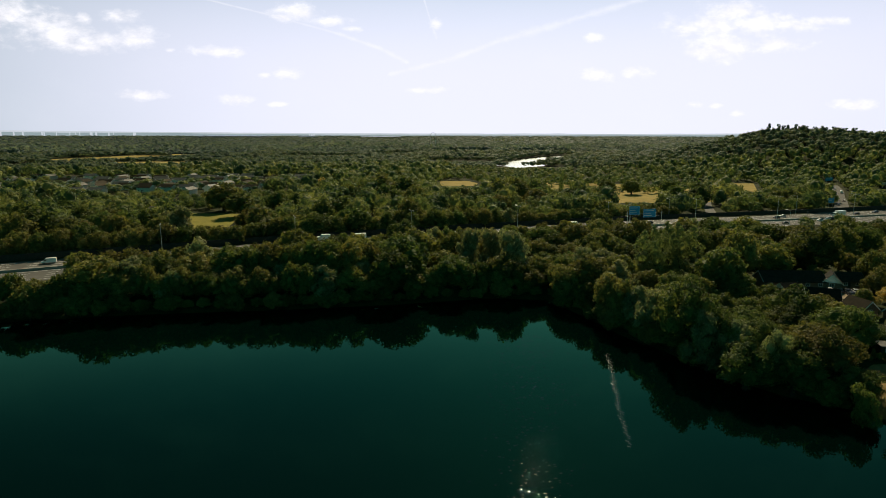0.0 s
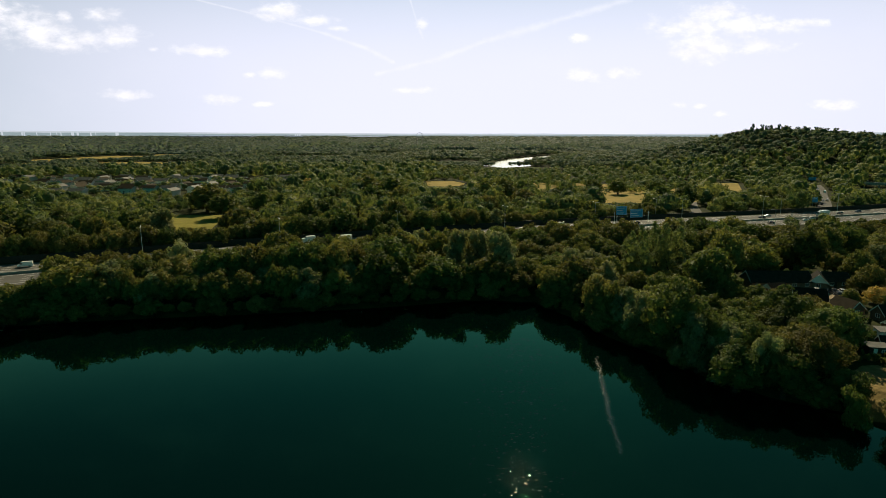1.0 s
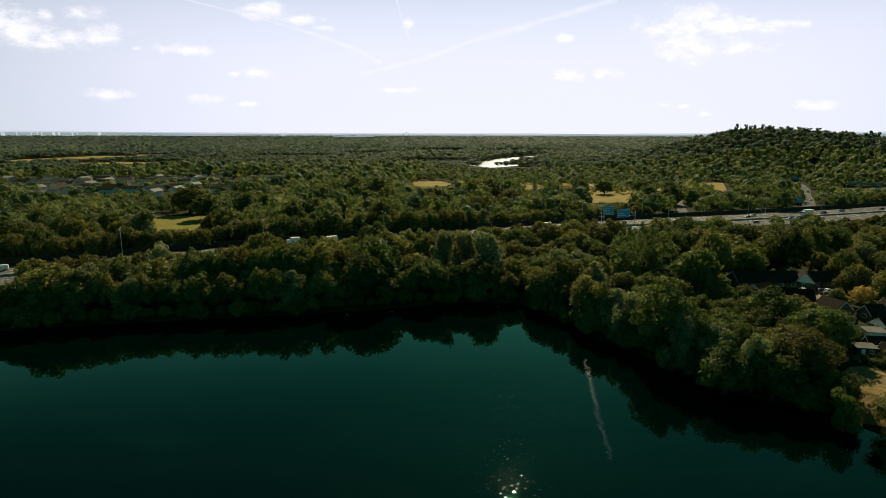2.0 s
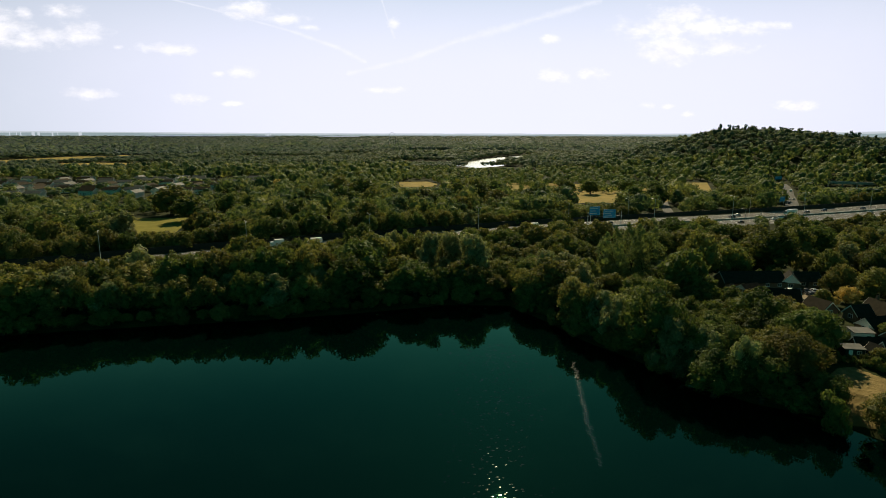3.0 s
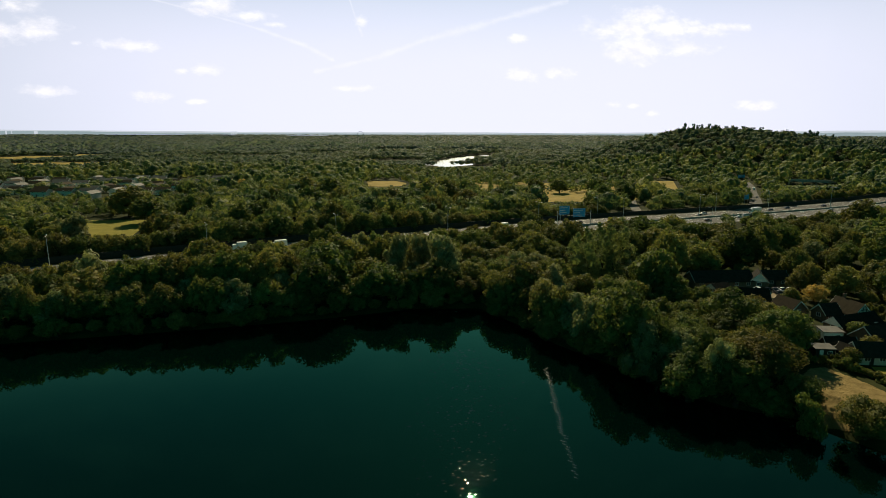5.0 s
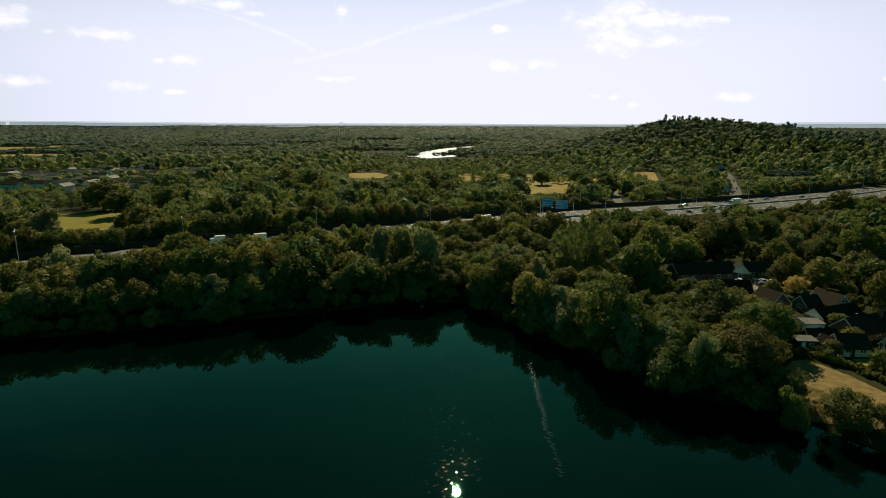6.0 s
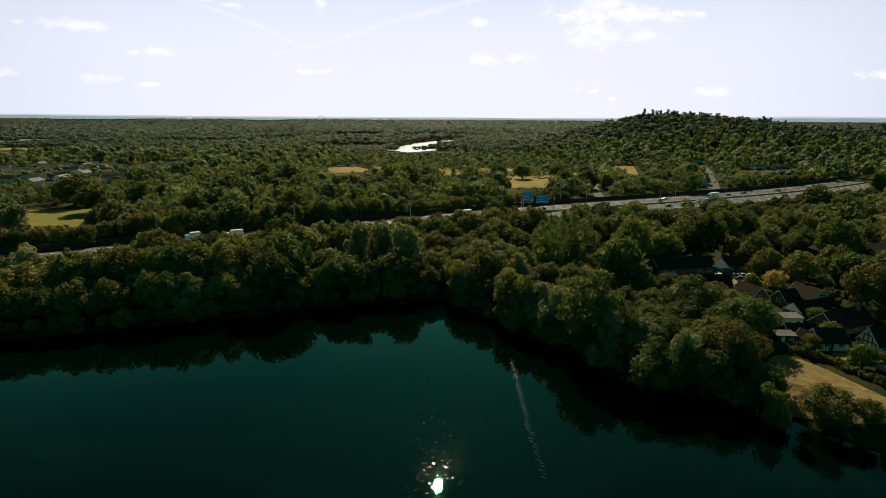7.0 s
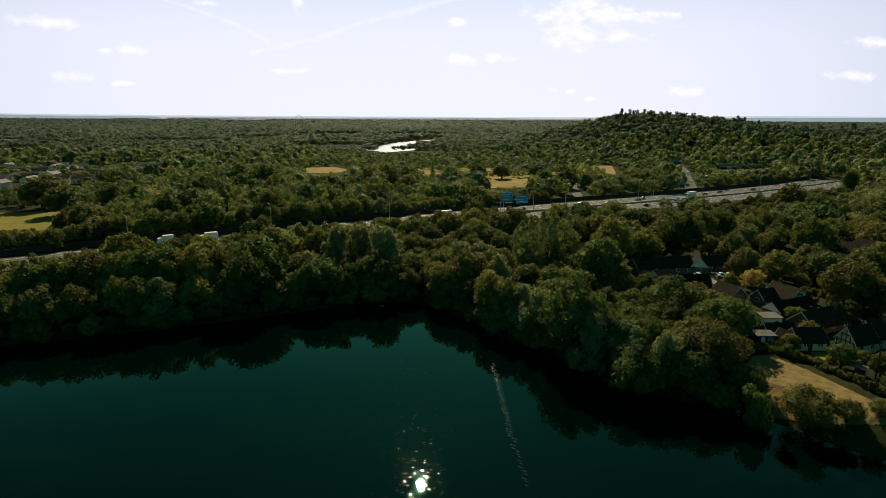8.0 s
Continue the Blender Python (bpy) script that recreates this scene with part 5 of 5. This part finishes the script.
# the long building, the barns and the cottages by the lake
house("long_building", "long low brick building with dark tiled roof", 121.5, 185.6, 85, 8.2, 21, 2.4, 2.9, BRICK, TILES, False, 3)
house("gabled_wing", "cross wing of a long building with white gable", 134.6, 182.6, -32, 5.6, 7, 2.4, 2.9, BRICK, TILES, False, 1, white_gable=True)
house("brick_annexe", "dark roofed brick annexe beside a car park", 141.5, 184.2, 80, 6.5, 8, 2.4, 2.5, BRICK, TILES, False, 1)
house("porch_wing", "small gabled brick wing of a long building", 115.2, 176.6, -76, 4.4, 6.6, 1.9, 1.5, BRICK, TILES, False, 2, white_gable=True)
house("barn", "low barn with steep dark roof by the yard", 117, 163, 70, 7.5, 9, 1.7, 3.4, BRICK, TILES, False, 1)
house("cottage", "brick cottage with brown tiled gable roof", 121.8, 153.2, 10, 6.0, 7, 2.0, 2.5, BRICK, RED_TILES, False, 1)
house("cottage", "brick cottage with dark tiled roof and white bargeboards", 128.4, 146.3, -86, 5.2, 5.4, 2.0, 2.5, BRICK, TILES, False, 1)
house("gabled_house", "house with brown tiled roof and half-timbered gable", 134.6, 145.2, 4, 6.0, 8.4, 2.5, 3.0, RENDER, RED_TILES, True, 2, timber=True)
house("long_barn", "long barn with dark tiled roof and white gable", 128.6, 137.6, -80, 5.6, 15, 1.8, 2.2, BRICK, TILES, False, 1, white_gable=True)
house("long_house", "long house with a dark tiled roof and brick gable", 126.4, 126.2, -81, 7.5, 14.5, 2.0, 3.2, BRICK, TILES, True, 1)
house("bungalow", "pale bungalow with tiled roof beside a lawn", 112.3, 117, 75, 5.8, 6.5, 2.1, 2.4, RENDER, TILES, False, 2)
house("summer_house", "small glazed gabled garden room", 108.6, 119.2, 8, 2.8, 3, 2.0, 1.4, RENDER, TILES, False, 1)
house("timbered_house", "half-timbered black and white house with steep dark roof", 121.6, 112.0, -86, 5.2, 7.0, 2.7, 3.3, RENDER, TILES, False, 2, timber=True)
house("timbered_house", "half-timbered black and white house with steep dark roof", 128.6, 113.4, -84, 5.4, 6.4, 2.8, 3.4, RENDER, TILES, True, 2, timber=True)
house("outbuilding", "low outbuilding with a dark roof by the gardens", 110.6, 123.4, 75, 4.2, 6.8, 1.7, 1.9, BRICK, TILES, False, 1)
for x, y, a in ((198, 179, 12), (209, 180, 10), (222, 186, 14), (232, 178, 20)):
    house("detached_house", "detached house with white bargeboards and dark roof among trees", x, y, a, 8, 9, 4.6, 3.4, RENDER, TILES, True, 2, white_gable=True, group="houses by the wood")


def shed(name, label, x, y, heading, w, d, h, roof_mat, wall_mat):
    thing = empty(name, label, "shed", m=pose(x, y, 2.0, 0, 0, heading))
    bm = bmesh.new()
    box(bm, 0, 0, h / 2, w, d, h, bevel=0.03)
    part("wall", bm, wall_mat, thing)
    bm = bmesh.new()
    box(bm, 0, 0, h + 0.12, w + 0.5, d + 0.5, 0.16, Matrix.Translation((0, 0, h)) @ Matrix.Rotation(radians(5), 4, "X") @ Matrix.Translation((0, 0, -h)), bevel=0.03)
    part("roof", bm, roof_mat, thing)
    bm = bmesh.new()
    box(bm, -w * 0.2, -d / 2 - 0.03, 0.98, 0.85, 0.06, 1.9)
    part("door", bm, PAINT, thing)
    window(thing, w * 0.22, -d / 2 - 0.02, 1.4, 1.0, 0.7, "-y")


shed("shed", "timber garden shed with pale felt roof", 104.2, 121.4, -15, 4.4, 3.0, 2.3, GREY_ROOF, DARK_WOOD)
shed("garage", "low garage with a pale flat roof and white front", 115.6, 131.4, -14, 4.8, 3.6, 2.5, GREY_ROOF, PAINT)
shed("shed", "small garden shed with pale roof by the hedge", 109.2, 100.5, 30, 2.2, 1.9, 1.9, GREY_ROOF, DARK_WOOD)
sheet("yard", ((126, 171), (130, 178), (141, 175), (140, 168), (133, 163.5)), 2.07, GRAVEL, "pale gravel car park between brick buildings", "car park")
sheet("garden_path", ((105.5, 160), (109, 158), (110.5, 174), (106.5, 175)), 2.07, GRAVEL, "pale gravel path between trees", "path")
for k, (x, y, a, tone) in enumerate(((129.8, 176.4, 70, 0), (132.4, 175.6, 72, 2), (134.9, 175, 70, 2), (137.4, 174.6, 74, 1), (133.5, 171.3, 70, 2), (139.6, 173.6, 72, 0))):
    car(PAINTS[tone][0], pose(x, y, 2.1, 0, 0, a), PAINTS[tone][1].replace("on the motorway", "parked on the gravel yard"), "parked cars")


def garden_table(x, y):
    thing = empty("garden_table", "white garden table on the lawn", "table", m=pose(x, y, 2.06, 0, 0, 20))
    bm = bmesh.new()
    box(bm, 0, 0, 0.74, 2.2, 1.1, 0.06, bevel=0.02)
    part("tabletop", bm, PAINT, thing)
    for px in (-0.9, 0.9):
        for py in (-0.4, 0.4):
            bm = bmesh.new()
            rod(bm, (px, py, 0), (px, py, 0.72), 0.04, 0.04)
            part("leg", bm, PAINT, thing)


garden_table(117.2, 112.6)


# the estate beyond the playing field
def estate():
    rng = random.Random(15)
    model = None
    spots = []
    for j in range(9):
        for i in range(17):
            x, y = -440 + i * 20 + (j % 2) * 8 + rng.uniform(-3, 3), 520 + j * 22 + rng.uniform(-3, 3)
            if inside(x, y, ESTATE) and rng.random() < 0.72:
                spots.append((x, y))
    looks = [("terraced_house", "white-fronted two-storey house with brown roof in a housing estate", RENDER, RED_TILES),
             ("estate_house", "pale two-storey house with grey tiled roof in a housing estate", RENDER, GREY_ROOF)]
    models = [None, None]
    for x, y in spots:
        k = rng.randrange(2)
        a = rng.choice((75, 82, 88, 78, -10))
        if models[k] is None:
            name, label, wall, roof = looks[k]
            models[k] = house(name, label, x, y, a, 7.5, 14, 4.3, 2.0, wall, roof, False, 2, group="housing estate", sides=("-x",))
        else:
            copy_thing(models[k], pose(x, y, 2.0, 0, 0, a))


estate()
house("roadside_bungalow", "white bungalow with grey roof beyond the motorway", 66, 419, 78, 8, 17, 2.8, 2.2, PAINT, GREY_ROOF, False, 2)
house("roadside_house", "pale house with a white gable beyond the motorway", 112, 425, 20, 8, 11, 4.0, 3.4, RENDER, TILES, True, 2, white_gable=True)
house("roadside_house", "pale house with a white gable beyond the motorway", 126, 421, 60, 8, 12, 3.2, 3.2, PAINT, RED_TILES, True, 2)
house("farmhouse", "brown roofed house among trees beyond the motorway", 92, 424, 80, 8, 12, 3.4, 3.2, BRICK, RED_TILES, True, 2)
house("club_house", "long pale building beside the playing field", -178, 388, 80, 9, 17, 3.0, 2.0, PAINT, GREY_ROOF, False, 3)
for x, y, a in ((-92, 538, 80), (-76, 512, 70), (-84, 560, 85), (-100, 520, 75)):
    house("lodge", "low white-roofed building in gardens", x, y, a, 7, 14, 2.8, 1.4, PAINT, GREY_ROOF, False, 2, group="garden buildings")


# ---- far things ----
for x, y, a in ((690, 2142, 70), (724, 2194, 93), (709, 2104, 76), (-26, 2463, 99), (32, 2393, 82)):
    house("warehouse", "long white warehouse among distant woods", x, y, a, 17, 34, 12, 3, PAINT, GREY_ROOF, False, 2, group="distant warehouses", sides=("-x",))


def arch():
    thing = empty("roller_coaster", "tall steel arch of a distant amusement ride", "amusement ride", m=pose(90, 2500, float(height(90, 2500))))
    for dy in (-0.8, 0.8):
        pts = [Vector((12 * math.cos(a), dy, 46 + 11 * math.sin(a))) for a in [math.pi * k / 14 for k in range(15)]]
        pts = [Vector((16, dy, -0.5)), Vector((12.6, dy, 30))] + pts + [Vector((-12.6, dy, 30)), Vector((-16, dy, -0.5))]
        bm = bmesh.new()
        for a, b in zip(pts, pts[1:]):
            rod(bm, a, b, 0.5, 0.5, 6)
        part("track", bm, DARK_METAL, thing)
    for x in (-9, 9):
        bm = bmesh.new()
        rod(bm, (x, 0, -0.5), (x * 1.3, 0, 44), 0.8, 0.6, 6)
        part("support", bm, STEEL, thing)


arch()


def viaduct():
    thing = empty("road_bridge", "pale concrete road bridge over the slip road", "bridge", m=pose(467, 534, 2.0, 0, 0, -40))
    bm = bmesh.new()
    box(bm, 0, 0, 4.6, 46, 11, 1.0, bevel=0.08)
    part("deck", bm, CONCRETE, thing)
    for side in (-1, 1):
        bm = bmesh.new()
        box(bm, 0, side * 5.4, 5.6, 46, 0.3, 1.0)
        part("parapet", bm, CONCRETE, thing)
    for x in (-18, -6, 6, 18):
        bm = bmesh.new()
        box(bm, x, 0, 2.0, 1.2, 8, 4.6, bevel=0.08)
        part("pier", bm, CONCRETE, thing)


viaduct()


# x, y and the height of the top
PINES = ((535, 873, 71), (548, 870, 70), (548, 858, 68), (561, 868, 69), (564, 853, 70), (569, 844, 68), (575, 827, 66), (585, 826, 67), (587, 819, 65), (591, 810, 66),
         (604, 806, 64), (607, 791, 64), (640, 744, 57), (647, 744, 60), (644, 734, 57), (654, 738, 58), (671, 729, 54), (743, 691, 48), (773, 665, 50), (767, 679, 47))


def conifers():
    rng = random.Random(61)
    holder, tall = tree_template("pine_tree", "pine", 71, PINE, "dark pine tree on the hilltop", 700, 0.1)
    for k, (x, y, top) in enumerate(PINES):
        h = max(11.0, top - float(height(x, y)))
        m = pose(x, y, float(height(x, y)) - 0.2, 0, 0, rng.uniform(0, 360)) @ Matrix.Diagonal((rng.uniform(4.0, 6.5),) * 2 + (h / tall, 1))
        if k:
            ob = copy_thing(holder, m @ Matrix.Diagonal((*(1 / q for q in holder.scale), 1)))
        else:
            holder.matrix_basis = m
            ob = holder
        ob["group"] = "hilltop pines"


conifers()


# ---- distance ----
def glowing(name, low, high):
    """A far surface whose haze is painted into its colour and shown as a glow."""
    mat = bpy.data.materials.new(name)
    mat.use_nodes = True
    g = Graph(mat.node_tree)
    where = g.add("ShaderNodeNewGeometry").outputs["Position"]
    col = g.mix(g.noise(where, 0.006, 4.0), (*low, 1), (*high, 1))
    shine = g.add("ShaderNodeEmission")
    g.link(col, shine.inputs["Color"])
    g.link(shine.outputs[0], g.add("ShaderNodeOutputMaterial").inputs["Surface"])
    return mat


def backdrop():
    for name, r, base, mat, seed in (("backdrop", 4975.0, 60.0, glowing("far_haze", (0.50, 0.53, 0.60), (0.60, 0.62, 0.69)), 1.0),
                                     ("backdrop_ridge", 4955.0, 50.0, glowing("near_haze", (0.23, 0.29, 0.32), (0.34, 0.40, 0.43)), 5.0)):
        verts, faces = [], []
        for k in range(241):
            a = radians(-60 + 0.5 * k)
            side = max(0.0, math.degrees(a) - 26) * 0.9 + max(0.0, -math.degrees(a) - 8) * 0.55
            top = base + min(side, 16) + 5 * noise.noise(Vector((k * 0.06, seed, 0))) + 2 * noise.noise(Vector((k * 0.3, seed, 4)))
            x, y = r * math.sin(a), r * math.cos(a)
            verts += [(x, y, -40), (x, y, top), (x * 1.003, y * 1.003, -40), (x * 1.003, y * 1.003, top)]
            if k:
                p, q = 4 * k - 4, 4 * k
                faces += [(p, q, q + 1, p + 1), (p + 1, q + 1, q + 3, p + 3), (p + 2, p + 3, q + 3, q + 2)]
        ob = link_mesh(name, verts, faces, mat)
        tagged(ob, "pale blue glowing hills along the horizon, haze put into their colour", "horizon", kind="structure")


backdrop()


def far_patch(name, label, a0, a1, r0, r1):
    """A water sheet between two bearings, lifted over the far land and tilted to show from the camera."""
    verts, faces = [], []
    n = 24
    for k in range(n + 1):
        a = radians(a0 + (a1 - a0) * k / n)
        thin = 0.25 + 0.75 * math.sin(math.pi * min(1, max(0, k / n))) ** 0.5
        for r in (r0, r0 + (r1 - r0) * thin):
            verts.append((r * math.sin(a), r * math.cos(a), float(height(r * math.sin(a), r * math.cos(a))) + 11.0))
        if k:
            faces.append((2 * k - 2, 2 * k, 2 * k + 1, 2 * k - 1))
    tagged(link_mesh(name, verts, faces, FAR_WATER), label, "lake", kind="structure")


# two reservoirs
far_patch("reservoir", "thin bright strip near the horizon", -19.5, -13.0, 4400, 4640)
far_patch("reservoir", "thin bright strip near the horizon", -10.5, -8.8, 4350, 4520)
# long white warehouses on the horizon, drawn as a strip of water
far_patch("reservoir", "thin bright strip near the horizon", -4.8, -0.8, 4250, 4420)


def wake():
    rng = random.Random(77)
    verts, faces = [], []
    line = smooth_line(((40.2, 135), (38, 126), (34.9, 114.5), (31.8, 102), (29, 89)))
    total, s = run_of(line), 0.0
    while s < total:
        x, y, a = offset_point(line, s, rng.uniform(-0.35, 0.35))
        turn = radians(rng.uniform(-52, -36))
        half, wide, tall = rng.uniform(0.5, 0.95) * (1 - 0.35 * s / total), rng.uniform(0.07, 0.11), rng.uniform(0.007, 0.013) * (1 - 0.4 * s / total)
        c, w = math.cos(turn), math.sin(turn)
        base = len(verts)
        for i in range(7):
            u = -1 + i / 3
            k = 1 - u * u
            for j in range(5):
                v = -1 + j / 2
                px, py = u * half, v * wide * (0.3 + 0.7 * k)
                verts.append((x + px * c - py * w, y + px * w + py * c, WATER_Z + 0.004 + tall * k * (0.5 + 0.5 * math.cos(math.pi * v))))
        for i in range(6):
            for j in range(4):
                p = base + i * 5 + j
                faces.append((p, p + 5, p + 6, p + 1))
        s += rng.uniform(0.5, 0.85) * (1 + 0.6 * s / total)
    mat = water_material("wake_water", 0.0, 0.10, 1.75, (0.95, 0.95, 0.9))
    ob = link_mesh("water_ripples", verts, faces, mat, smooth=True)
    tagged(ob, "narrow streak of glinting ripples on the lake", "ripples", kind="stuff")


wake()


def glitter():
    """Small domed wavelets, added along the sun's path as the camera sees it, to glint."""
    rng = random.Random(78)
    verts, faces = [], []
    for _ in range(560):
        y = rng.uniform(52, 150)
        x = 0.2 * y + rng.gauss(0, 5.0) - 6.8
        r, slope = rng.uniform(0.09, 0.20), min(0.12, rng.expovariate(1 / 0.027))
        base = len(verts)
        verts.append((x, y, WATER_Z + 0.005 + r * slope / 2))
        for ring, k in ((0.55, 0.7), (1.0, 0.0)):
            for j in range(7):
                a = j * 0.8976
                verts.append((x + 1.6 * r * ring * math.cos(a), y + r * ring * math.sin(a), WATER_Z + 0.005 + r * slope / 2 * k))
        for j in range(7):
            n = (j + 1) % 7
            faces += [(base, base + 1 + j, base + 1 + n), (base + 1 + j, base + 8 + j, base + 8 + n, base + 1 + n)]
    ob = link_mesh("wavelets", verts, faces, water_material("wavelet_water", 0.0, 0.03, 1.33, (0.8, 0.92, 0.78)), smooth=True)
    tagged(ob, "wavelets shaped and placed along the sun's path to add glints", "ripples", kind="stuff")


glitter()


# ---- garden planting round the houses ----
def gardens():
    rng = random.Random(52)
    keep = [(112, 184, 6), (120, 182.5, 7), (128, 180, 6), (136.5, 179.5, 5.5), (109.6, 177.2, 4), (117, 163, 6), (119.8, 154.6, 5.5), (127.3, 146, 5.5), (136, 147.5, 6),
            (119, 139, 4.5), (126.8, 136.8, 4.5), (134, 135, 4.5), (119, 128, 5), (125.4, 126.8, 5), (131, 125.6, 5), (112.3, 117, 4.5), (108.6, 119.2, 2.5), (121.6, 112, 5.5),
            (128.6, 113.4, 5.5), (110.6, 123.4, 4), (104.2, 121.4, 3), (115.6, 131.4, 3.5), (109.2, 100.5, 2)]
    count = tries = 0
    while count < 110 and tries < 8000:
        tries += 1
        x, y = rng.uniform(98, 160), rng.uniform(86, 200)
        big = rng.random() < 0.4
        r = rng.uniform(2.2, 3.6) if big else rng.uniform(1.0, 2.0)
        if not inside(x, y, YARD) and not (x > 138):
            continue
        if any(math.hypot(x - a, y - b) < c + r * 0.8 for a, b, c in keep) or 125 < x < 142 and 163 < y < 178 or crowded(x, y, 0.8 + r * 0.5, 0.3):
            continue
        if inside(x, y, FIELDS["lawn"]) or inside(x, y, FIELDS["hay_field"]) or float(line_distance(x, y, LAKE)) < 4:
            continue
        plant(x, y, 2 + (rng.uniform(4.0, 6.5) if big else rng.uniform(1.6, 3.2)), r, rng.choice((0, 1, 0)) if big else 4, "garden bushes")
        count += 1


gardens()


def hedge():
    """A trimmed-wild hedge between the hay field and the gardens."""
    rng = random.Random(91)
    line = smooth_line(((93, 117), (100.3, 118), (103.9, 109.9), (105.1, 100), (105.6, 92), (105, 84)))
    s, total = 0.0, run_of(line)
    while s < total:
        x, y, a = offset_point(line, s, rng.uniform(-0.4, 0.8))
        r = rng.uniform(0.8, 1.6)
        plant(x, y, 2 + rng.uniform(1.0, 2.4), r, 4, "garden hedge")
        s += r * rng.uniform(0.9, 1.4)


hedge()


def utility_pole(x, y):
    thing = empty("utility_pole", "wooden utility pole with crossarm beside the gardens", "pole", m=pose(x, y, 2.0, 0, 0, 30))
    bm = bmesh.new()
    rod(bm, (0, 0, -0.5), (0, 0, 8.2), 0.15, 0.10)
    part("pole", bm, BARK, thing)
    bm = bmesh.new()
    box(bm, 0, 0, 7.7, 2.0, 0.12, 0.14, bevel=0.02)
    part("crossarm", bm, BARK, thing)
    for px in (-0.85, 0.0, 0.85):
        bm = bmesh.new()
        rod(bm, (px, 0, 7.75), (px, 0, 8.0), 0.06, 0.04)
        part("insulator", bm, CONCRETE, thing)


utility_pole(110.8, 98.4)


def skyline():
    rng = random.Random(12)
    mat = glowing("city_haze", (0.52, 0.55, 0.62), (0.60, 0.62, 0.69))
    for k in range(26):
        a = radians(rng.uniform(-35, -24) if k < 23 else rng.uniform(-9.5, -8.2))
        top = 63 + abs(rng.gauss(0, 6)) if k < 23 else 63
        wide = rng.uniform(4, 14) if top < 70 else rng.uniform(3, 6)
        thing = empty("tower_block", "distant tower on the horizon, haze put into its glow", "building", "city skyline", pose(4930 * math.sin(a), 4930 * math.cos(a), 30, 0, 0, -math.degrees(a)))
        bm = bmesh.new()
        box(bm, 0, 0, (top - 30) / 2, wide, 12, top - 30)
        box(bm, wide * 0.1, 0, top - 30 + 0.8, wide * 0.4, 8, 1.6)
        part("wall", bm, mat, thing)


skyline()
